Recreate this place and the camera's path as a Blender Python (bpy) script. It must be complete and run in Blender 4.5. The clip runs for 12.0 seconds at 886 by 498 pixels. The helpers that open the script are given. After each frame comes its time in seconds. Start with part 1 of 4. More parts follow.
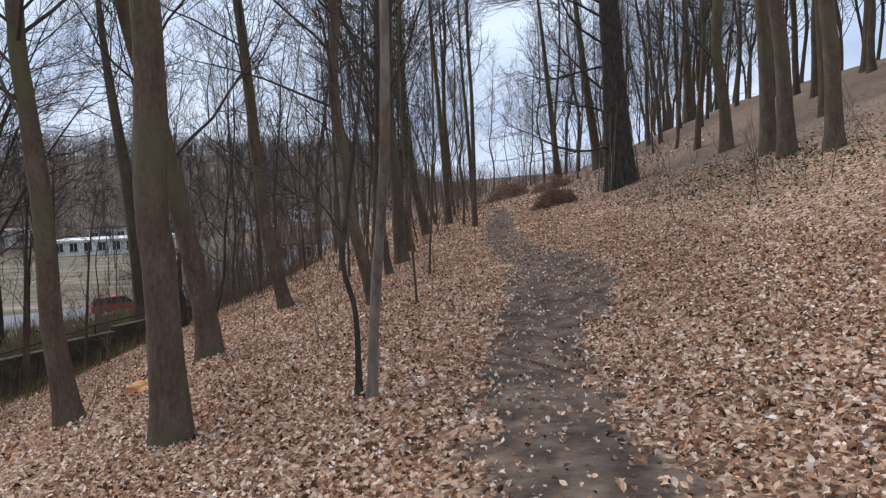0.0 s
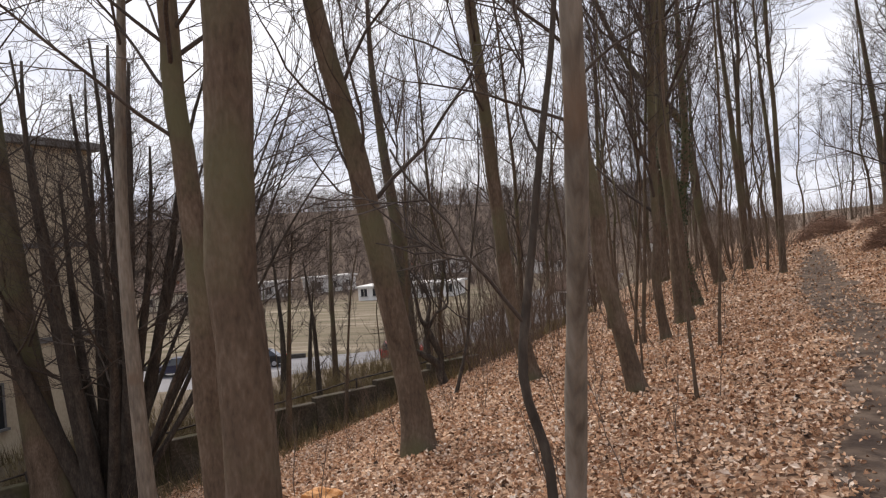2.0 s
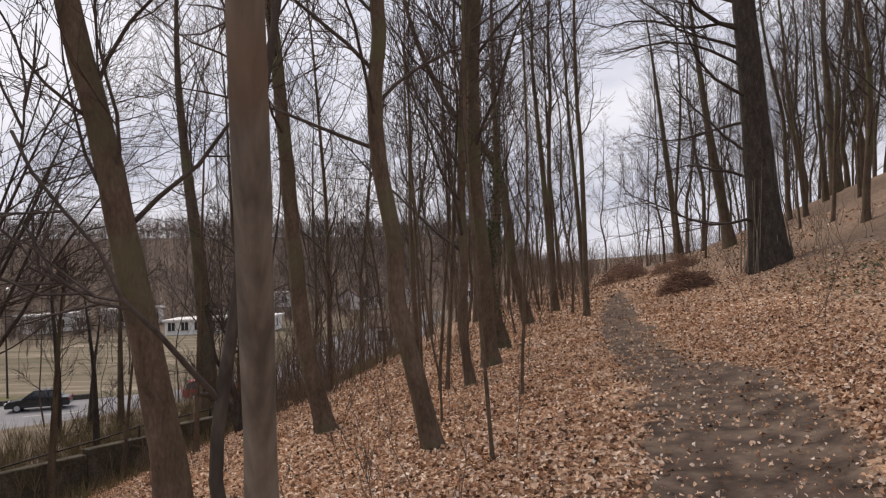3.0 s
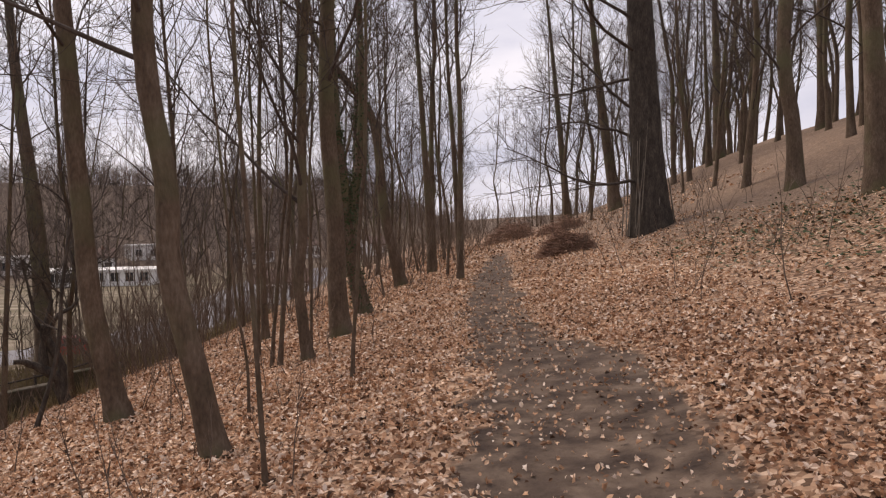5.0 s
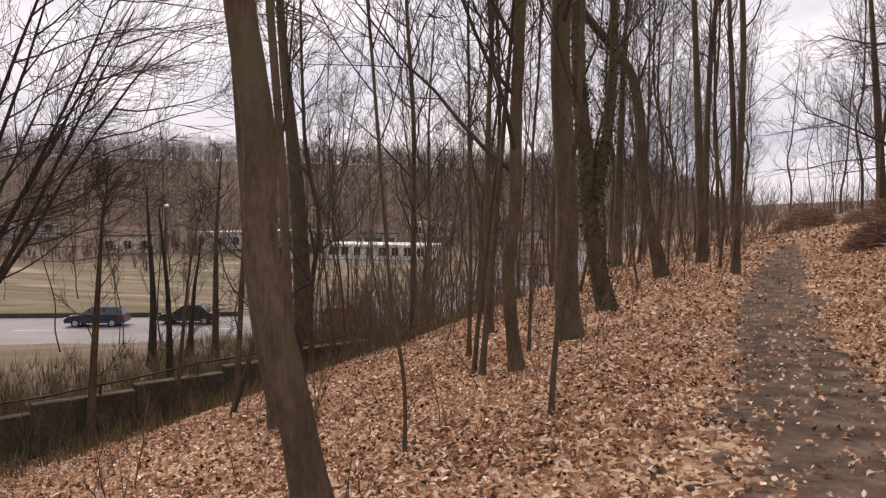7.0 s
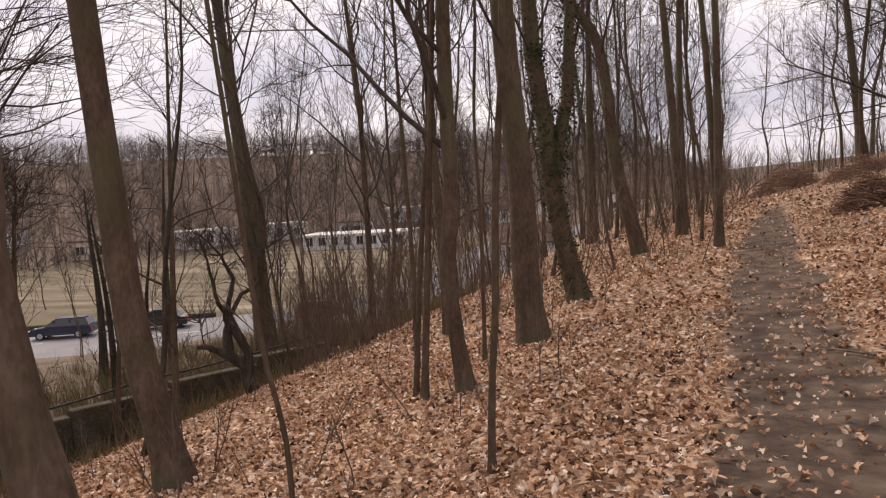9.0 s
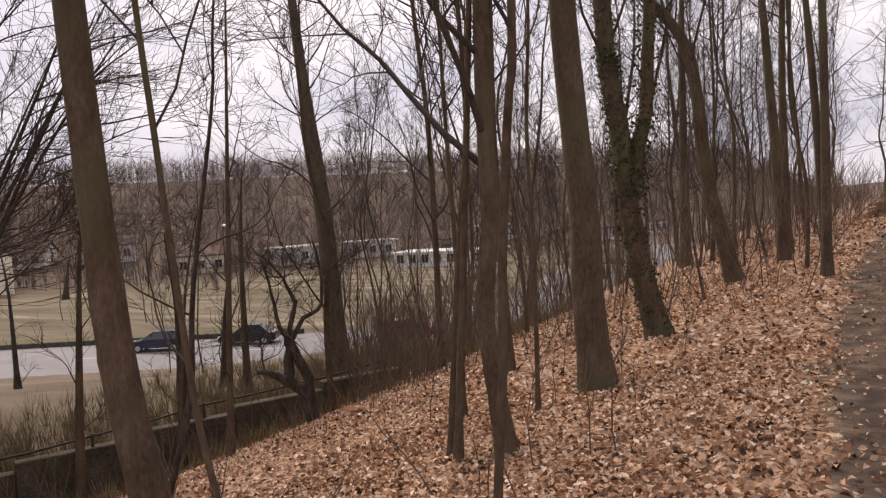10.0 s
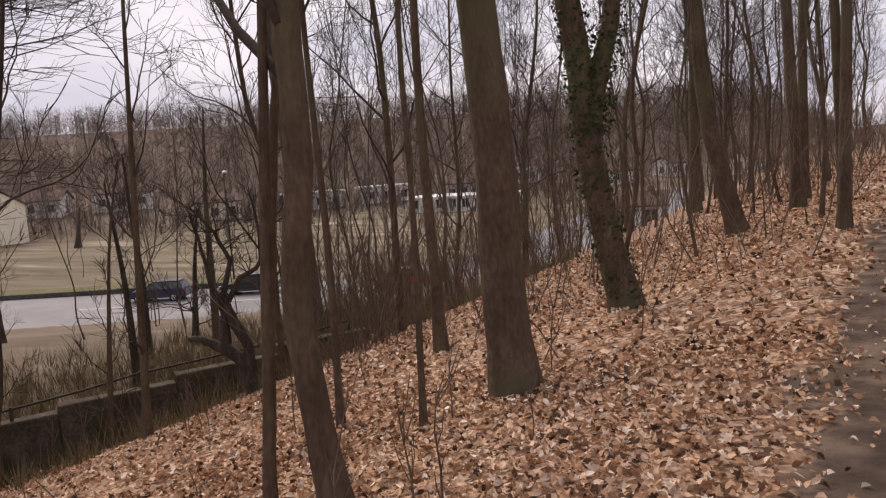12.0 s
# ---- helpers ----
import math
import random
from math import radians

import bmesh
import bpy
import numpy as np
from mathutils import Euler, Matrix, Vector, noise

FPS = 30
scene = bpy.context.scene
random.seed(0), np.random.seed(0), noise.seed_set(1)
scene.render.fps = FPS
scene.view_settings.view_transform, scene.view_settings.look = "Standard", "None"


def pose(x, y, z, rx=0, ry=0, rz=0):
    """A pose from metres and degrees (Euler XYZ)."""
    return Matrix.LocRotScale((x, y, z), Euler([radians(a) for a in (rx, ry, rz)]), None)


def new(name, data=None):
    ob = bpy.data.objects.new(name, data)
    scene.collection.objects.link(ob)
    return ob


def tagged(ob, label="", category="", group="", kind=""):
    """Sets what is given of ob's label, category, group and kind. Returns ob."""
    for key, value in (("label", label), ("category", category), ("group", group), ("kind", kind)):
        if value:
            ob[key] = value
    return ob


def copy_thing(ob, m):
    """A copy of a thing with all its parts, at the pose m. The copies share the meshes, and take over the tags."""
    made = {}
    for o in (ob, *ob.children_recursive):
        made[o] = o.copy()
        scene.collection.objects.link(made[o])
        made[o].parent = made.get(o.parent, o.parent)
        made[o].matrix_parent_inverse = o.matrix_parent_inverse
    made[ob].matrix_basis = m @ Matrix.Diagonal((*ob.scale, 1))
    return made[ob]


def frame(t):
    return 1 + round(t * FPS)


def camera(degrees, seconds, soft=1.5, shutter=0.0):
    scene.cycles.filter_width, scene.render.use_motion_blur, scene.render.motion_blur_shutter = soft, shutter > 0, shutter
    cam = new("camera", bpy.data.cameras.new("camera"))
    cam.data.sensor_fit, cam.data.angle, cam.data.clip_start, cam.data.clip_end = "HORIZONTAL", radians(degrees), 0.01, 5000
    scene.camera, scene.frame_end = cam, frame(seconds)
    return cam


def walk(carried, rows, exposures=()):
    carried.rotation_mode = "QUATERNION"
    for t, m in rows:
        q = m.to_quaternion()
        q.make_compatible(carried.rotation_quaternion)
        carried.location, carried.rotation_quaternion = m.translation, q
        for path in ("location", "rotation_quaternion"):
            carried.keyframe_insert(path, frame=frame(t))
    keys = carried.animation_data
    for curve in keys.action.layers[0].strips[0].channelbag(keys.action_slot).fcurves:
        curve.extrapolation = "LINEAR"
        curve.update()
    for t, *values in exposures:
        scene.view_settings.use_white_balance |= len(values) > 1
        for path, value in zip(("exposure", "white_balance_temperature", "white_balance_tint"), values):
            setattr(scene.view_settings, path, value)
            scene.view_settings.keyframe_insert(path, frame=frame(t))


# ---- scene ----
cam = camera(60.8, 12.0, soft=1.2)
# seconds, place, then heading, tilt and lean in degrees
WALK = [
    (0.0, -0.511, 0.167, 1.626, 0.26, -5.05, 2.37),
    (0.5, -0.410, 1.303, 1.650, 2.16, -5.11, 2.68),
    (1.0, -0.406, 2.332, 1.657, 13.17, -3.84, 3.24),
    (1.5, -0.471, 3.035, 1.616, 22.45, -2.29, 4.26),
    (2.0, -0.456, 3.594, 1.593, 21.88, -0.57, 4.14),
    (2.5, -0.486, 4.229, 1.578, 15.10, 1.23, 2.92),
    (3.0, -0.381, 4.782, 1.579, 8.49, 1.40, 2.30),
    (3.5, -0.252, 5.403, 1.537, 1.55, 0.10, 1.99),
    (3.7, -0.198, 5.633, 1.529, -1.13, -0.36, 1.78),
    (5.3, 0.380, 7.049, 1.579, 2.52, -2.40, -0.03),
    (5.5, 0.411, 7.283, 1.588, 5.51, -2.58, -0.29),
    (6.0, 0.410, 8.035, 1.539, 13.16, -2.87, -0.80),
    (6.5, 0.479, 8.831, 1.491, 19.35, -2.99, -1.05),
    (6.7, 0.493, 9.125, 1.479, 20.95, -3.09, -1.00),
    (8.3, 0.388, 10.559, 1.471, 20.01, -4.88, 2.49),
    (8.5, 0.385, 10.764, 1.473, 19.81, -4.73, 2.80),
    (9.0, 0.414, 11.264, 1.496, 19.77, -4.72, 3.34),
    (9.5, 0.454, 11.864, 1.514, 22.54, -4.40, 3.95),
    (10.0, 0.474, 12.487, 1.525, 26.89, -3.00, 3.26),
    (10.5, 0.553, 13.034, 1.539, 29.45, -2.76, 2.71),
    (11.0, 0.612, 13.644, 1.522, 29.52, -4.89, 2.58),
    (11.5, 0.642, 14.280, 1.479, 28.40, -4.61, 3.10),
    (12.0, 0.629, 15.015, 1.411, 28.59, -7.11, 3.85),
]
walk(cam, [(t, pose(x, y, z, 90 + tilt, lean, heading)) for t, x, y, z, heading, tilt, lean in WALK],
     exposures=[(0.0, 0.18, 6050, 8), (1.0, 0.32, 6050, 6), (1.6, 0.36, 6900, 13), (2.4, 0.36, 7300, 14), (3.0, 0.1, 7350, 16), (3.5, 0.02, 7600, 18), (5.5, 0.26, 7650, 21), (6.5, 0.3, 7850, 21), (8.5, 0.27, 7950, 22), (9.5, 0.28, 7900, 22), (12.0, 0.18, 7700, 22)])

# ---- light ----
SUN_ELEVATION, SUN_TURN = radians(50), radians(300)
world = bpy.data.worlds.new("overcast_sky")
scene.world = world
world.use_nodes = True
wn, wl = world.node_tree.nodes, world.node_tree.links
wn.clear()
sky = wn.new("ShaderNodeTexSky")
sky.sky_type, sky.sun_disc, sky.sun_elevation, sky.sun_rotation = "NISHITA", False, SUN_ELEVATION, SUN_TURN
sky.dust_density = 3.0
coords = wn.new("ShaderNodeTexCoord")
stretch = wn.new("ShaderNodeMapping")
stretch.inputs["Scale"].default_value = (1.0, 1.0, 3.2)
clouds = wn.new("ShaderNodeTexNoise")
clouds.inputs["Scale"].default_value, clouds.inputs["Detail"].default_value = 2.6, 7.0
cloud_tone = wn.new("ShaderNodeValToRGB")
cloud_tone.color_ramp.elements[0].position, cloud_tone.color_ramp.elements[0].color = 0.34, (5.1, 5.9, 7.8, 1)
cloud_tone.color_ramp.elements[1].position, cloud_tone.color_ramp.elements[1].color = 0.62, (8.4, 9.1, 10.5, 1)
cover = wn.new("ShaderNodeMix")
cover.data_type = "RGBA"
cover.inputs["Factor"].default_value = 0.86
air = wn.new("ShaderNodeBackground")
air.inputs["Strength"].default_value = 0.1
out = wn.new("ShaderNodeOutputWorld")
wl.new(coords.outputs["Generated"], stretch.inputs["Vector"])
wl.new(stretch.outputs["Vector"], clouds.inputs["Vector"])
wl.new(clouds.outputs["Fac"], cloud_tone.inputs["Fac"])
wl.new(sky.outputs["Color"], cover.inputs[6])
wl.new(cloud_tone.outputs["Color"], cover.inputs[7])
wl.new(cover.outputs[2], air.inputs["Color"])
wl.new(air.outputs["Background"], out.inputs["Surface"])
sun = new("sun", bpy.data.lights.new("sun", "SUN"))
sun.data.energy, sun.data.angle, sun.data.color = 2.2, radians(35), (1.0, 0.95, 0.88)
sun.matrix_world = pose(0, 0, 30, 90 - 50, 0, 238)

# ---- materials ----
def node_material(name, base, rough=0.9):
    m = bpy.data.materials.new(name)
    m.use_nodes = True
    b = m.node_tree.nodes["Principled BSDF"]
    b.inputs["Base Color"].default_value = (*base, 1)
    b.inputs["Roughness"].default_value = rough
    b.inputs["Specular IOR Level"].default_value = 0.25
    return m, m.node_tree.nodes, m.node_tree.links, b


def ramp(nodes, stops):
    r = nodes.new("ShaderNodeValToRGB")
    e = r.color_ramp.elements
    while len(e) < len(stops):
        e.new(0.5)
    for el, (p, c) in zip(e, stops):
        el.position, el.color = p, (*c, 1)
    return r


def mottled(name, stops, scale, rough=0.9, bump=0.3, bump_scale=None, stretch=(1, 1, 1), second=None, distance=0.02):
    """Two scales of noise in the colour, and a fine relief."""
    m, n, l, b = node_material(name, stops[0][1], rough)
    tc, mp = n.new("ShaderNodeTexCoord"), n.new("ShaderNodeMapping")
    mp.inputs["Scale"].default_value = stretch
    l.new(tc.outputs["Object"], mp.inputs["Vector"])
    big, fine = n.new("ShaderNodeTexNoise"), n.new("ShaderNodeTexNoise")
    big.inputs["Scale"].default_value, big.inputs["Detail"].default_value = scale, 6
    fine.inputs["Scale"].default_value, fine.inputs["Detail"].default_value = bump_scale or scale * 9, 5
    mixer = n.new("ShaderNodeMath")
    mixer.operation = "MULTIPLY_ADD"
    mixer.inputs[1].default_value, mixer.inputs[2].default_value = 0.45, 0.0
    add = n.new("ShaderNodeMath")
    add.operation = "MULTIPLY_ADD"
    add.inputs[1].default_value = 0.55
    l.new(mp.outputs["Vector"], big.inputs["Vector"])
    l.new(mp.outputs["Vector"], fine.inputs["Vector"])
    l.new(fine.outputs["Fac"], mixer.inputs[0])
    l.new(big.outputs["Fac"], add.inputs[0])
    l.new(mixer.outputs[0], add.inputs[2])
    r = ramp(n, stops)
    l.new(add.outputs[0], r.inputs["Fac"])
    colour = r.outputs["Color"]
    if second:
        patch = n.new("ShaderNodeTexNoise")
        patch.inputs["Scale"].default_value, patch.inputs["Detail"].default_value = second[0], 4
        l.new(tc.outputs["Object"], patch.inputs["Vector"])
        mask = ramp(n, ((second[2], (0, 0, 0)), (second[2] + 0.14, (1, 1, 1))))
        l.new(patch.outputs["Fac"], mask.inputs["Fac"])
        mx = n.new("ShaderNodeMix")
        mx.data_type = "RGBA"
        l.new(mask.outputs["Color"], mx.inputs["Factor"])
        l.new(colour, mx.inputs[6])
        mx.inputs[7].default_value = (*second[1], 1)
        colour = mx.outputs[2]
    l.new(colour, b.inputs["Base Color"])
    bp = n.new("ShaderNodeBump")
    bp.inputs["Strength"].default_value, bp.inputs["Distance"].default_value = bump, distance
    l.new(fine.outputs["Fac"], bp.inputs["Height"])
    l.new(bp.outputs["Normal"], b.inputs["Normal"])
    return m


BARK = mottled("bark", ((0.34, (0.062, 0.043, 0.03)), (0.5, (0.108, 0.077, 0.054)), (0.68, (0.175, 0.132, 0.098))), 5, 0.95, 0.9, 34,
               (1, 1, 0.4), (0.8, (0.108, 0.1, 0.056), 0.48))
BARK_PALE = mottled("pale_bark", ((0.36, (0.1, 0.084, 0.068)), (0.52, (0.185, 0.16, 0.13)), (0.68, (0.28, 0.25, 0.21))), 6, 0.95, 0.8, 28,
                    (1, 1, 0.2), (1.4, (0.16, 0.11, 0.075), 0.56))
BARK_DARK = mottled("dark_bark", ((0.36, (0.034, 0.028, 0.023)), (0.52, (0.065, 0.053, 0.043)), (0.68, (0.11, 0.092, 0.075))), 8, 0.95, 0.9, 34,
                    (1, 1, 0.34))
TWIG = mottled("twig_bark", ((0.36, (0.042, 0.033, 0.028)), (0.66, (0.1, 0.08, 0.067))), 5, 0.95, 0.2)
# paler than the near twigs: the valley haze is mixed into this bark colour
HAZY_WOOD = mottled("hazy_distant_wood", ((0.36, (0.115, 0.088, 0.074)), (0.66, (0.2, 0.155, 0.13))), 0.05, 0.95, 0.1)
STICK = mottled("fallen_stick", ((0.36, (0.1, 0.075, 0.055)), (0.66, (0.3, 0.24, 0.18))), 9, 0.9, 0.3)
BRUSH = mottled("reddish_brushwood", ((0.36, (0.15, 0.09, 0.066)), (0.66, (0.38, 0.23, 0.165))), 6, 0.95, 0.2)
IVY = mottled("ivy_leaf", ((0.36, (0.018, 0.03, 0.01)), (0.66, (0.05, 0.075, 0.025))), 6, 0.5, 0.1)
ASPHALT = mottled("wet_asphalt", ((0.36, (0.13, 0.13, 0.14)), (0.66, (0.2, 0.2, 0.212))), 0.35, 0.6, 0.3, 40)
KERB = mottled("kerb_stone", ((0.36, (0.04, 0.036, 0.03)), (0.66, (0.11, 0.1, 0.085))), 3, 0.9, 0.4)
WALL_STONE = mottled("mossy_concrete", ((0.36, (0.04, 0.034, 0.025)), (0.52, (0.08, 0.067, 0.05)), (0.7, (0.15, 0.13, 0.1))), 1.6, 0.95, 0.6, 14,
                     (1, 1, 1), (0.6, (0.06, 0.058, 0.026), 0.56))
VERGE = mottled("rough_green_verge", ((0.36, (0.085, 0.085, 0.03)), (0.66, (0.17, 0.155, 0.075))), 0.35, 0.95, 0.5, 9)
ROAD_PAINT = mottled("worn_road_paint", ((0.36, (0.35, 0.35, 0.34)), (0.66, (0.6, 0.6, 0.58))), 4, 0.8, 0.1)
RAIL = mottled("weathered_rail", ((0.36, (0.02, 0.018, 0.017)), (0.66, (0.07, 0.055, 0.045))), 8, 0.75, 0.3)
PLASTER = mottled("beige_plaster", ((0.36, (0.4, 0.33, 0.235)), (0.66, (0.56, 0.475, 0.35))), 0.5, 0.92, 0.2, 12, (1, 1, 0.6))
BASE_BRICK = mottled("plinth_brick", ((0.36, (0.2, 0.08, 0.05)), (0.66, (0.34, 0.16, 0.1))), 2, 0.9, 0.4)
CREAM = mottled("cream_render", ((0.36, (0.66, 0.59, 0.45)), (0.66, (0.8, 0.74, 0.6))), 0.6, 0.9, 0.1)
WHITE = mottled("white_render", ((0.36, (0.62, 0.61, 0.58)), (0.66, (0.78, 0.77, 0.75))), 0.4, 0.9, 0.1)
ROOF = mottled("dark_roof", ((0.36, (0.09, 0.055, 0.045)), (0.66, (0.18, 0.12, 0.1))), 1.2, 0.85, 0.4)
TRIM = mottled("grey_trim", ((0.36, (0.1, 0.095, 0.09)), (0.66, (0.2, 0.19, 0.18))), 3, 0.7, 0.1)
BAG = mottled("orange_plastic", ((0.36, (0.6, 0.25, 0.07)), (0.66, (0.75, 0.42, 0.2))), 12, 0.45, 0.4)
PAPER = mottled("pale_paper", ((0.36, (0.5, 0.48, 0.45)), (0.66, (0.72, 0.7, 0.68))), 12, 0.8, 0.3)
DRY_GRASS = mottled("dry_grass", ((0.36, (0.11, 0.085, 0.045)), (0.66, (0.25, 0.195, 0.105))), 2, 0.95, 0.2)
RUBBER = mottled("tyre_rubber", ((0.36, (0.015, 0.015, 0.016)), (0.66, (0.035, 0.035, 0.036))), 8, 0.8, 0.2)
RIM = mottled("wheel_alloy", ((0.36, (0.3, 0.3, 0.31)), (0.66, (0.45, 0.45, 0.46))), 6, 0.4, 0.1)


def paint(name, colour):
    m, n, l, b = node_material(name, colour, 0.3)
    b.inputs["Coat Weight"].default_value = 0.6
    dirt = n.new("ShaderNodeTexNoise")
    dirt.inputs["Scale"].default_value = 3.0
    r = ramp(n, ((0.4, colour), (0.75, tuple(c * 0.8 + 0.02 for c in colour))))
    l.new(dirt.outputs["Fac"], r.inputs["Fac"])
    l.new(r.outputs["Color"], b.inputs["Base Color"])
    return m


RED, BLUE_BLACK, BLACK, VAN_WHITE = (paint("red_car_paint", (0.5, 0.012, 0.018)), paint("dark_blue_car_paint", (0.016, 0.02, 0.05)),
                                     paint("black_car_paint", (0.012, 0.014, 0.016)), paint("white_car_paint", (0.75, 0.75, 0.76)))
GLASS = node_material("dark_window_glass", (0.02, 0.024, 0.03), 0.06)[0]
GLASS.node_tree.nodes["Principled BSDF"].inputs["Specular IOR Level"].default_value = 0.6
LIGHT_GLASS = node_material("headlight_glass", (0.7, 0.7, 0.72), 0.1)[0]


def leaf_material():
    m, n, l, b = node_material("fallen_leaf", (0.35, 0.2, 0.1), 0.75)
    info, isle, add = n.new("ShaderNodeObjectInfo"), n.new("ShaderNodeNewGeometry"), n.new("ShaderNodeMath")
    add.operation = "ADD"
    frac = n.new("ShaderNodeMath")
    frac.operation = "FRACT"
    l.new(info.outputs["Random"], add.inputs[0])
    l.new(isle.outputs["Random Per Island"], add.inputs[1])
    l.new(add.outputs[0], frac.inputs[0])
    tone = ramp(n, ((0.0, (0.05, 0.03, 0.02)), (0.17, (0.3, 0.16, 0.092)), (0.4, (0.6, 0.36, 0.215)),
                    (0.7, (0.78, 0.54, 0.37)), (1.0, (0.9, 0.78, 0.66))))
    l.new(frac.outputs[0], tone.inputs["Fac"])
    tc, spots = n.new("ShaderNodeTexCoord"), n.new("ShaderNodeTexNoise")
    spots.inputs["Scale"].default_value, spots.inputs["Detail"].default_value = 28, 4
    l.new(tc.outputs["Object"], spots.inputs["Vector"])
    shade = ramp(n, ((0.35, (0.55, 0.5, 0.45)), (0.6, (1, 1, 1))))
    l.new(spots.outputs["Fac"], shade.inputs["Fac"])
    mul = n.new("ShaderNodeMix")
    mul.data_type, mul.blend_type = "RGBA", "MULTIPLY"
    mul.inputs["Factor"].default_value = 0.5
    l.new(tone.outputs["Color"], mul.inputs[6])
    l.new(shade.outputs["Color"], mul.inputs[7])
    drift = n.new("ShaderNodeTexNoise")
    drift.inputs["Scale"].default_value, drift.inputs["Detail"].default_value = 0.7, 4
    l.new(tc.outputs["Object"], drift.inputs["Vector"])
    drift_tone = ramp(n, ((0.36, (0.84, 0.79, 0.76)), (0.56, (1, 1, 1))))
    l.new(drift.outputs["Fac"], drift_tone.inputs["Fac"])
    damp = n.new("ShaderNodeMix")
    damp.data_type, damp.blend_type = "RGBA", "MULTIPLY"
    damp.inputs["Factor"].default_value = 1.0
    l.new(mul.outputs[2], damp.inputs[6])
    l.new(drift_tone.outputs["Color"], damp.inputs[7])
    l.new(damp.outputs[2], b.inputs["Base Color"])
    return m


LEAF = leaf_material()


def ground_material():
    """Leaf litter, trodden earth and valley grass, laid out by the painted zones of the sheet."""
    m, n, l, b = node_material("woodland_floor", (0.2, 0.13, 0.08), 0.95)
    tc = n.new("ShaderNodeTexCoord")
    zone = n.new("ShaderNodeAttribute")
    zone.attribute_name = "zone"
    split = n.new("ShaderNodeSeparateColor")
    l.new(zone.outputs["Color"], split.inputs["Color"])

    def noise_tex(scale, detail=5):
        t = n.new("ShaderNodeTexNoise")
        t.inputs["Scale"].default_value, t.inputs["Detail"].default_value = scale, detail
        l.new(tc.outputs["Object"], t.inputs["Vector"])
        return t

    def blend(factor, a, c):
        mx = n.new("ShaderNodeMix")
        mx.data_type = "RGBA"
        l.new(factor, mx.inputs["Factor"])
        l.new(a, mx.inputs[6])
        l.new(c, mx.inputs[7])
        return mx.outputs[2]

    cells = n.new("ShaderNodeTexVoronoi")
    cells.inputs["Scale"].default_value = 19
    l.new(tc.outputs["Object"], cells.inputs["Vector"])
    cell = n.new("ShaderNodeSeparateColor")
    l.new(cells.outputs["Color"], cell.inputs["Color"])
    litter = ramp(n, ((0.0, (0.08, 0.048, 0.032)), (0.32, (0.25, 0.15, 0.095)), (0.68, (0.49, 0.32, 0.21)), (1.0, (0.69, 0.52, 0.385))))
    l.new(cell.outputs["Red"], litter.inputs["Fac"])
    drift = noise_tex(0.55, 5)
    drift_tone = ramp(n, ((0.36, (0.74, 0.7, 0.68)), (0.6, (1.0, 0.98, 0.96))))
    l.new(drift.outputs["Fac"], drift_tone.inputs["Fac"])
    patch = n.new("ShaderNodeMix")
    patch.data_type, patch.blend_type = "RGBA", "MULTIPLY"
    patch.inputs["Factor"].default_value = 1.0
    l.new(litter.outputs["Color"], patch.inputs[6])
    l.new(drift_tone.outputs["Color"], patch.inputs[7])
    earth_noise = noise_tex(3.5, 8)
    earth = ramp(n, ((0.35, (0.062, 0.043, 0.033)), (0.5, (0.112, 0.079, 0.058)), (0.68, (0.2, 0.146, 0.107))))
    l.new(earth_noise.outputs["Fac"], earth.inputs["Fac"])
    grass_noise = noise_tex(0.55, 8)
    streaks = n.new("ShaderNodeMapping")
    streaks.inputs["Rotation"].default_value = (0, 0, radians(-33))
    streaks.inputs["Scale"].default_value = (0.14, 0.8, 1)
    l.new(tc.outputs["Object"], streaks.inputs["Vector"])
    l.new(streaks.outputs["Vector"], grass_noise.inputs["Vector"])
    grass = ramp(n, ((0.36, (0.115, 0.1, 0.058)), (0.46, (0.155, 0.128, 0.085)), (0.58, (0.195, 0.16, 0.112)), (0.7, (0.32, 0.272, 0.205))))
    l.new(grass_noise.outputs["Fac"], grass.inputs["Fac"])
    wood_noise = noise_tex(0.06, 8)
    wood = ramp(n, ((0.36, (0.11, 0.08, 0.06)), (0.66, (0.19, 0.142, 0.108))))
    l.new(wood_noise.outputs["Fac"], wood.inputs["Fac"])
    edge = noise_tex(2.2, 6)
    lift = n.new("ShaderNodeMath")
    lift.operation = "MULTIPLY_ADD"
    lift.inputs[1].default_value, lift.inputs[2].default_value = 0.9, -0.45
    l.new(edge.outputs["Fac"], lift.inputs[0])
    path_sum = n.new("ShaderNodeMath")
    path_sum.operation = "ADD"
    l.new(split.outputs["Red"], path_sum.inputs[0])
    l.new(lift.outputs[0], path_sum.inputs[1])
    path_mask = ramp(n, ((0.38, (0, 0, 0)), (0.62, (1, 1, 1))))
    l.new(path_sum.outputs[0], path_mask.inputs["Fac"])
    colour = blend(path_mask.outputs["Color"], patch.outputs[2], earth.outputs["Color"])
    colour = blend(split.outputs["Green"], colour, grass.outputs["Color"])
    colour = blend(split.outputs["Blue"], colour, wood.outputs["Color"])
    l.new(colour, b.inputs["Base Color"])
    rough = noise_tex(22, 6)
    total = n.new("ShaderNodeMath")
    total.operation = "ADD"
    l.new(rough.outputs["Fac"], total.inputs[0])
    l.new(cell.outputs["Green"], total.inputs[1])
    bp = n.new("ShaderNodeBump")
    bp.inputs["Strength"].default_value, bp.inputs["Distance"].default_value = 0.7, 0.03
    l.new(total.outputs[0], bp.inputs["Height"])
    l.new(bp.outputs["Normal"], b.inputs["Normal"])
    return m


GROUND = ground_material()

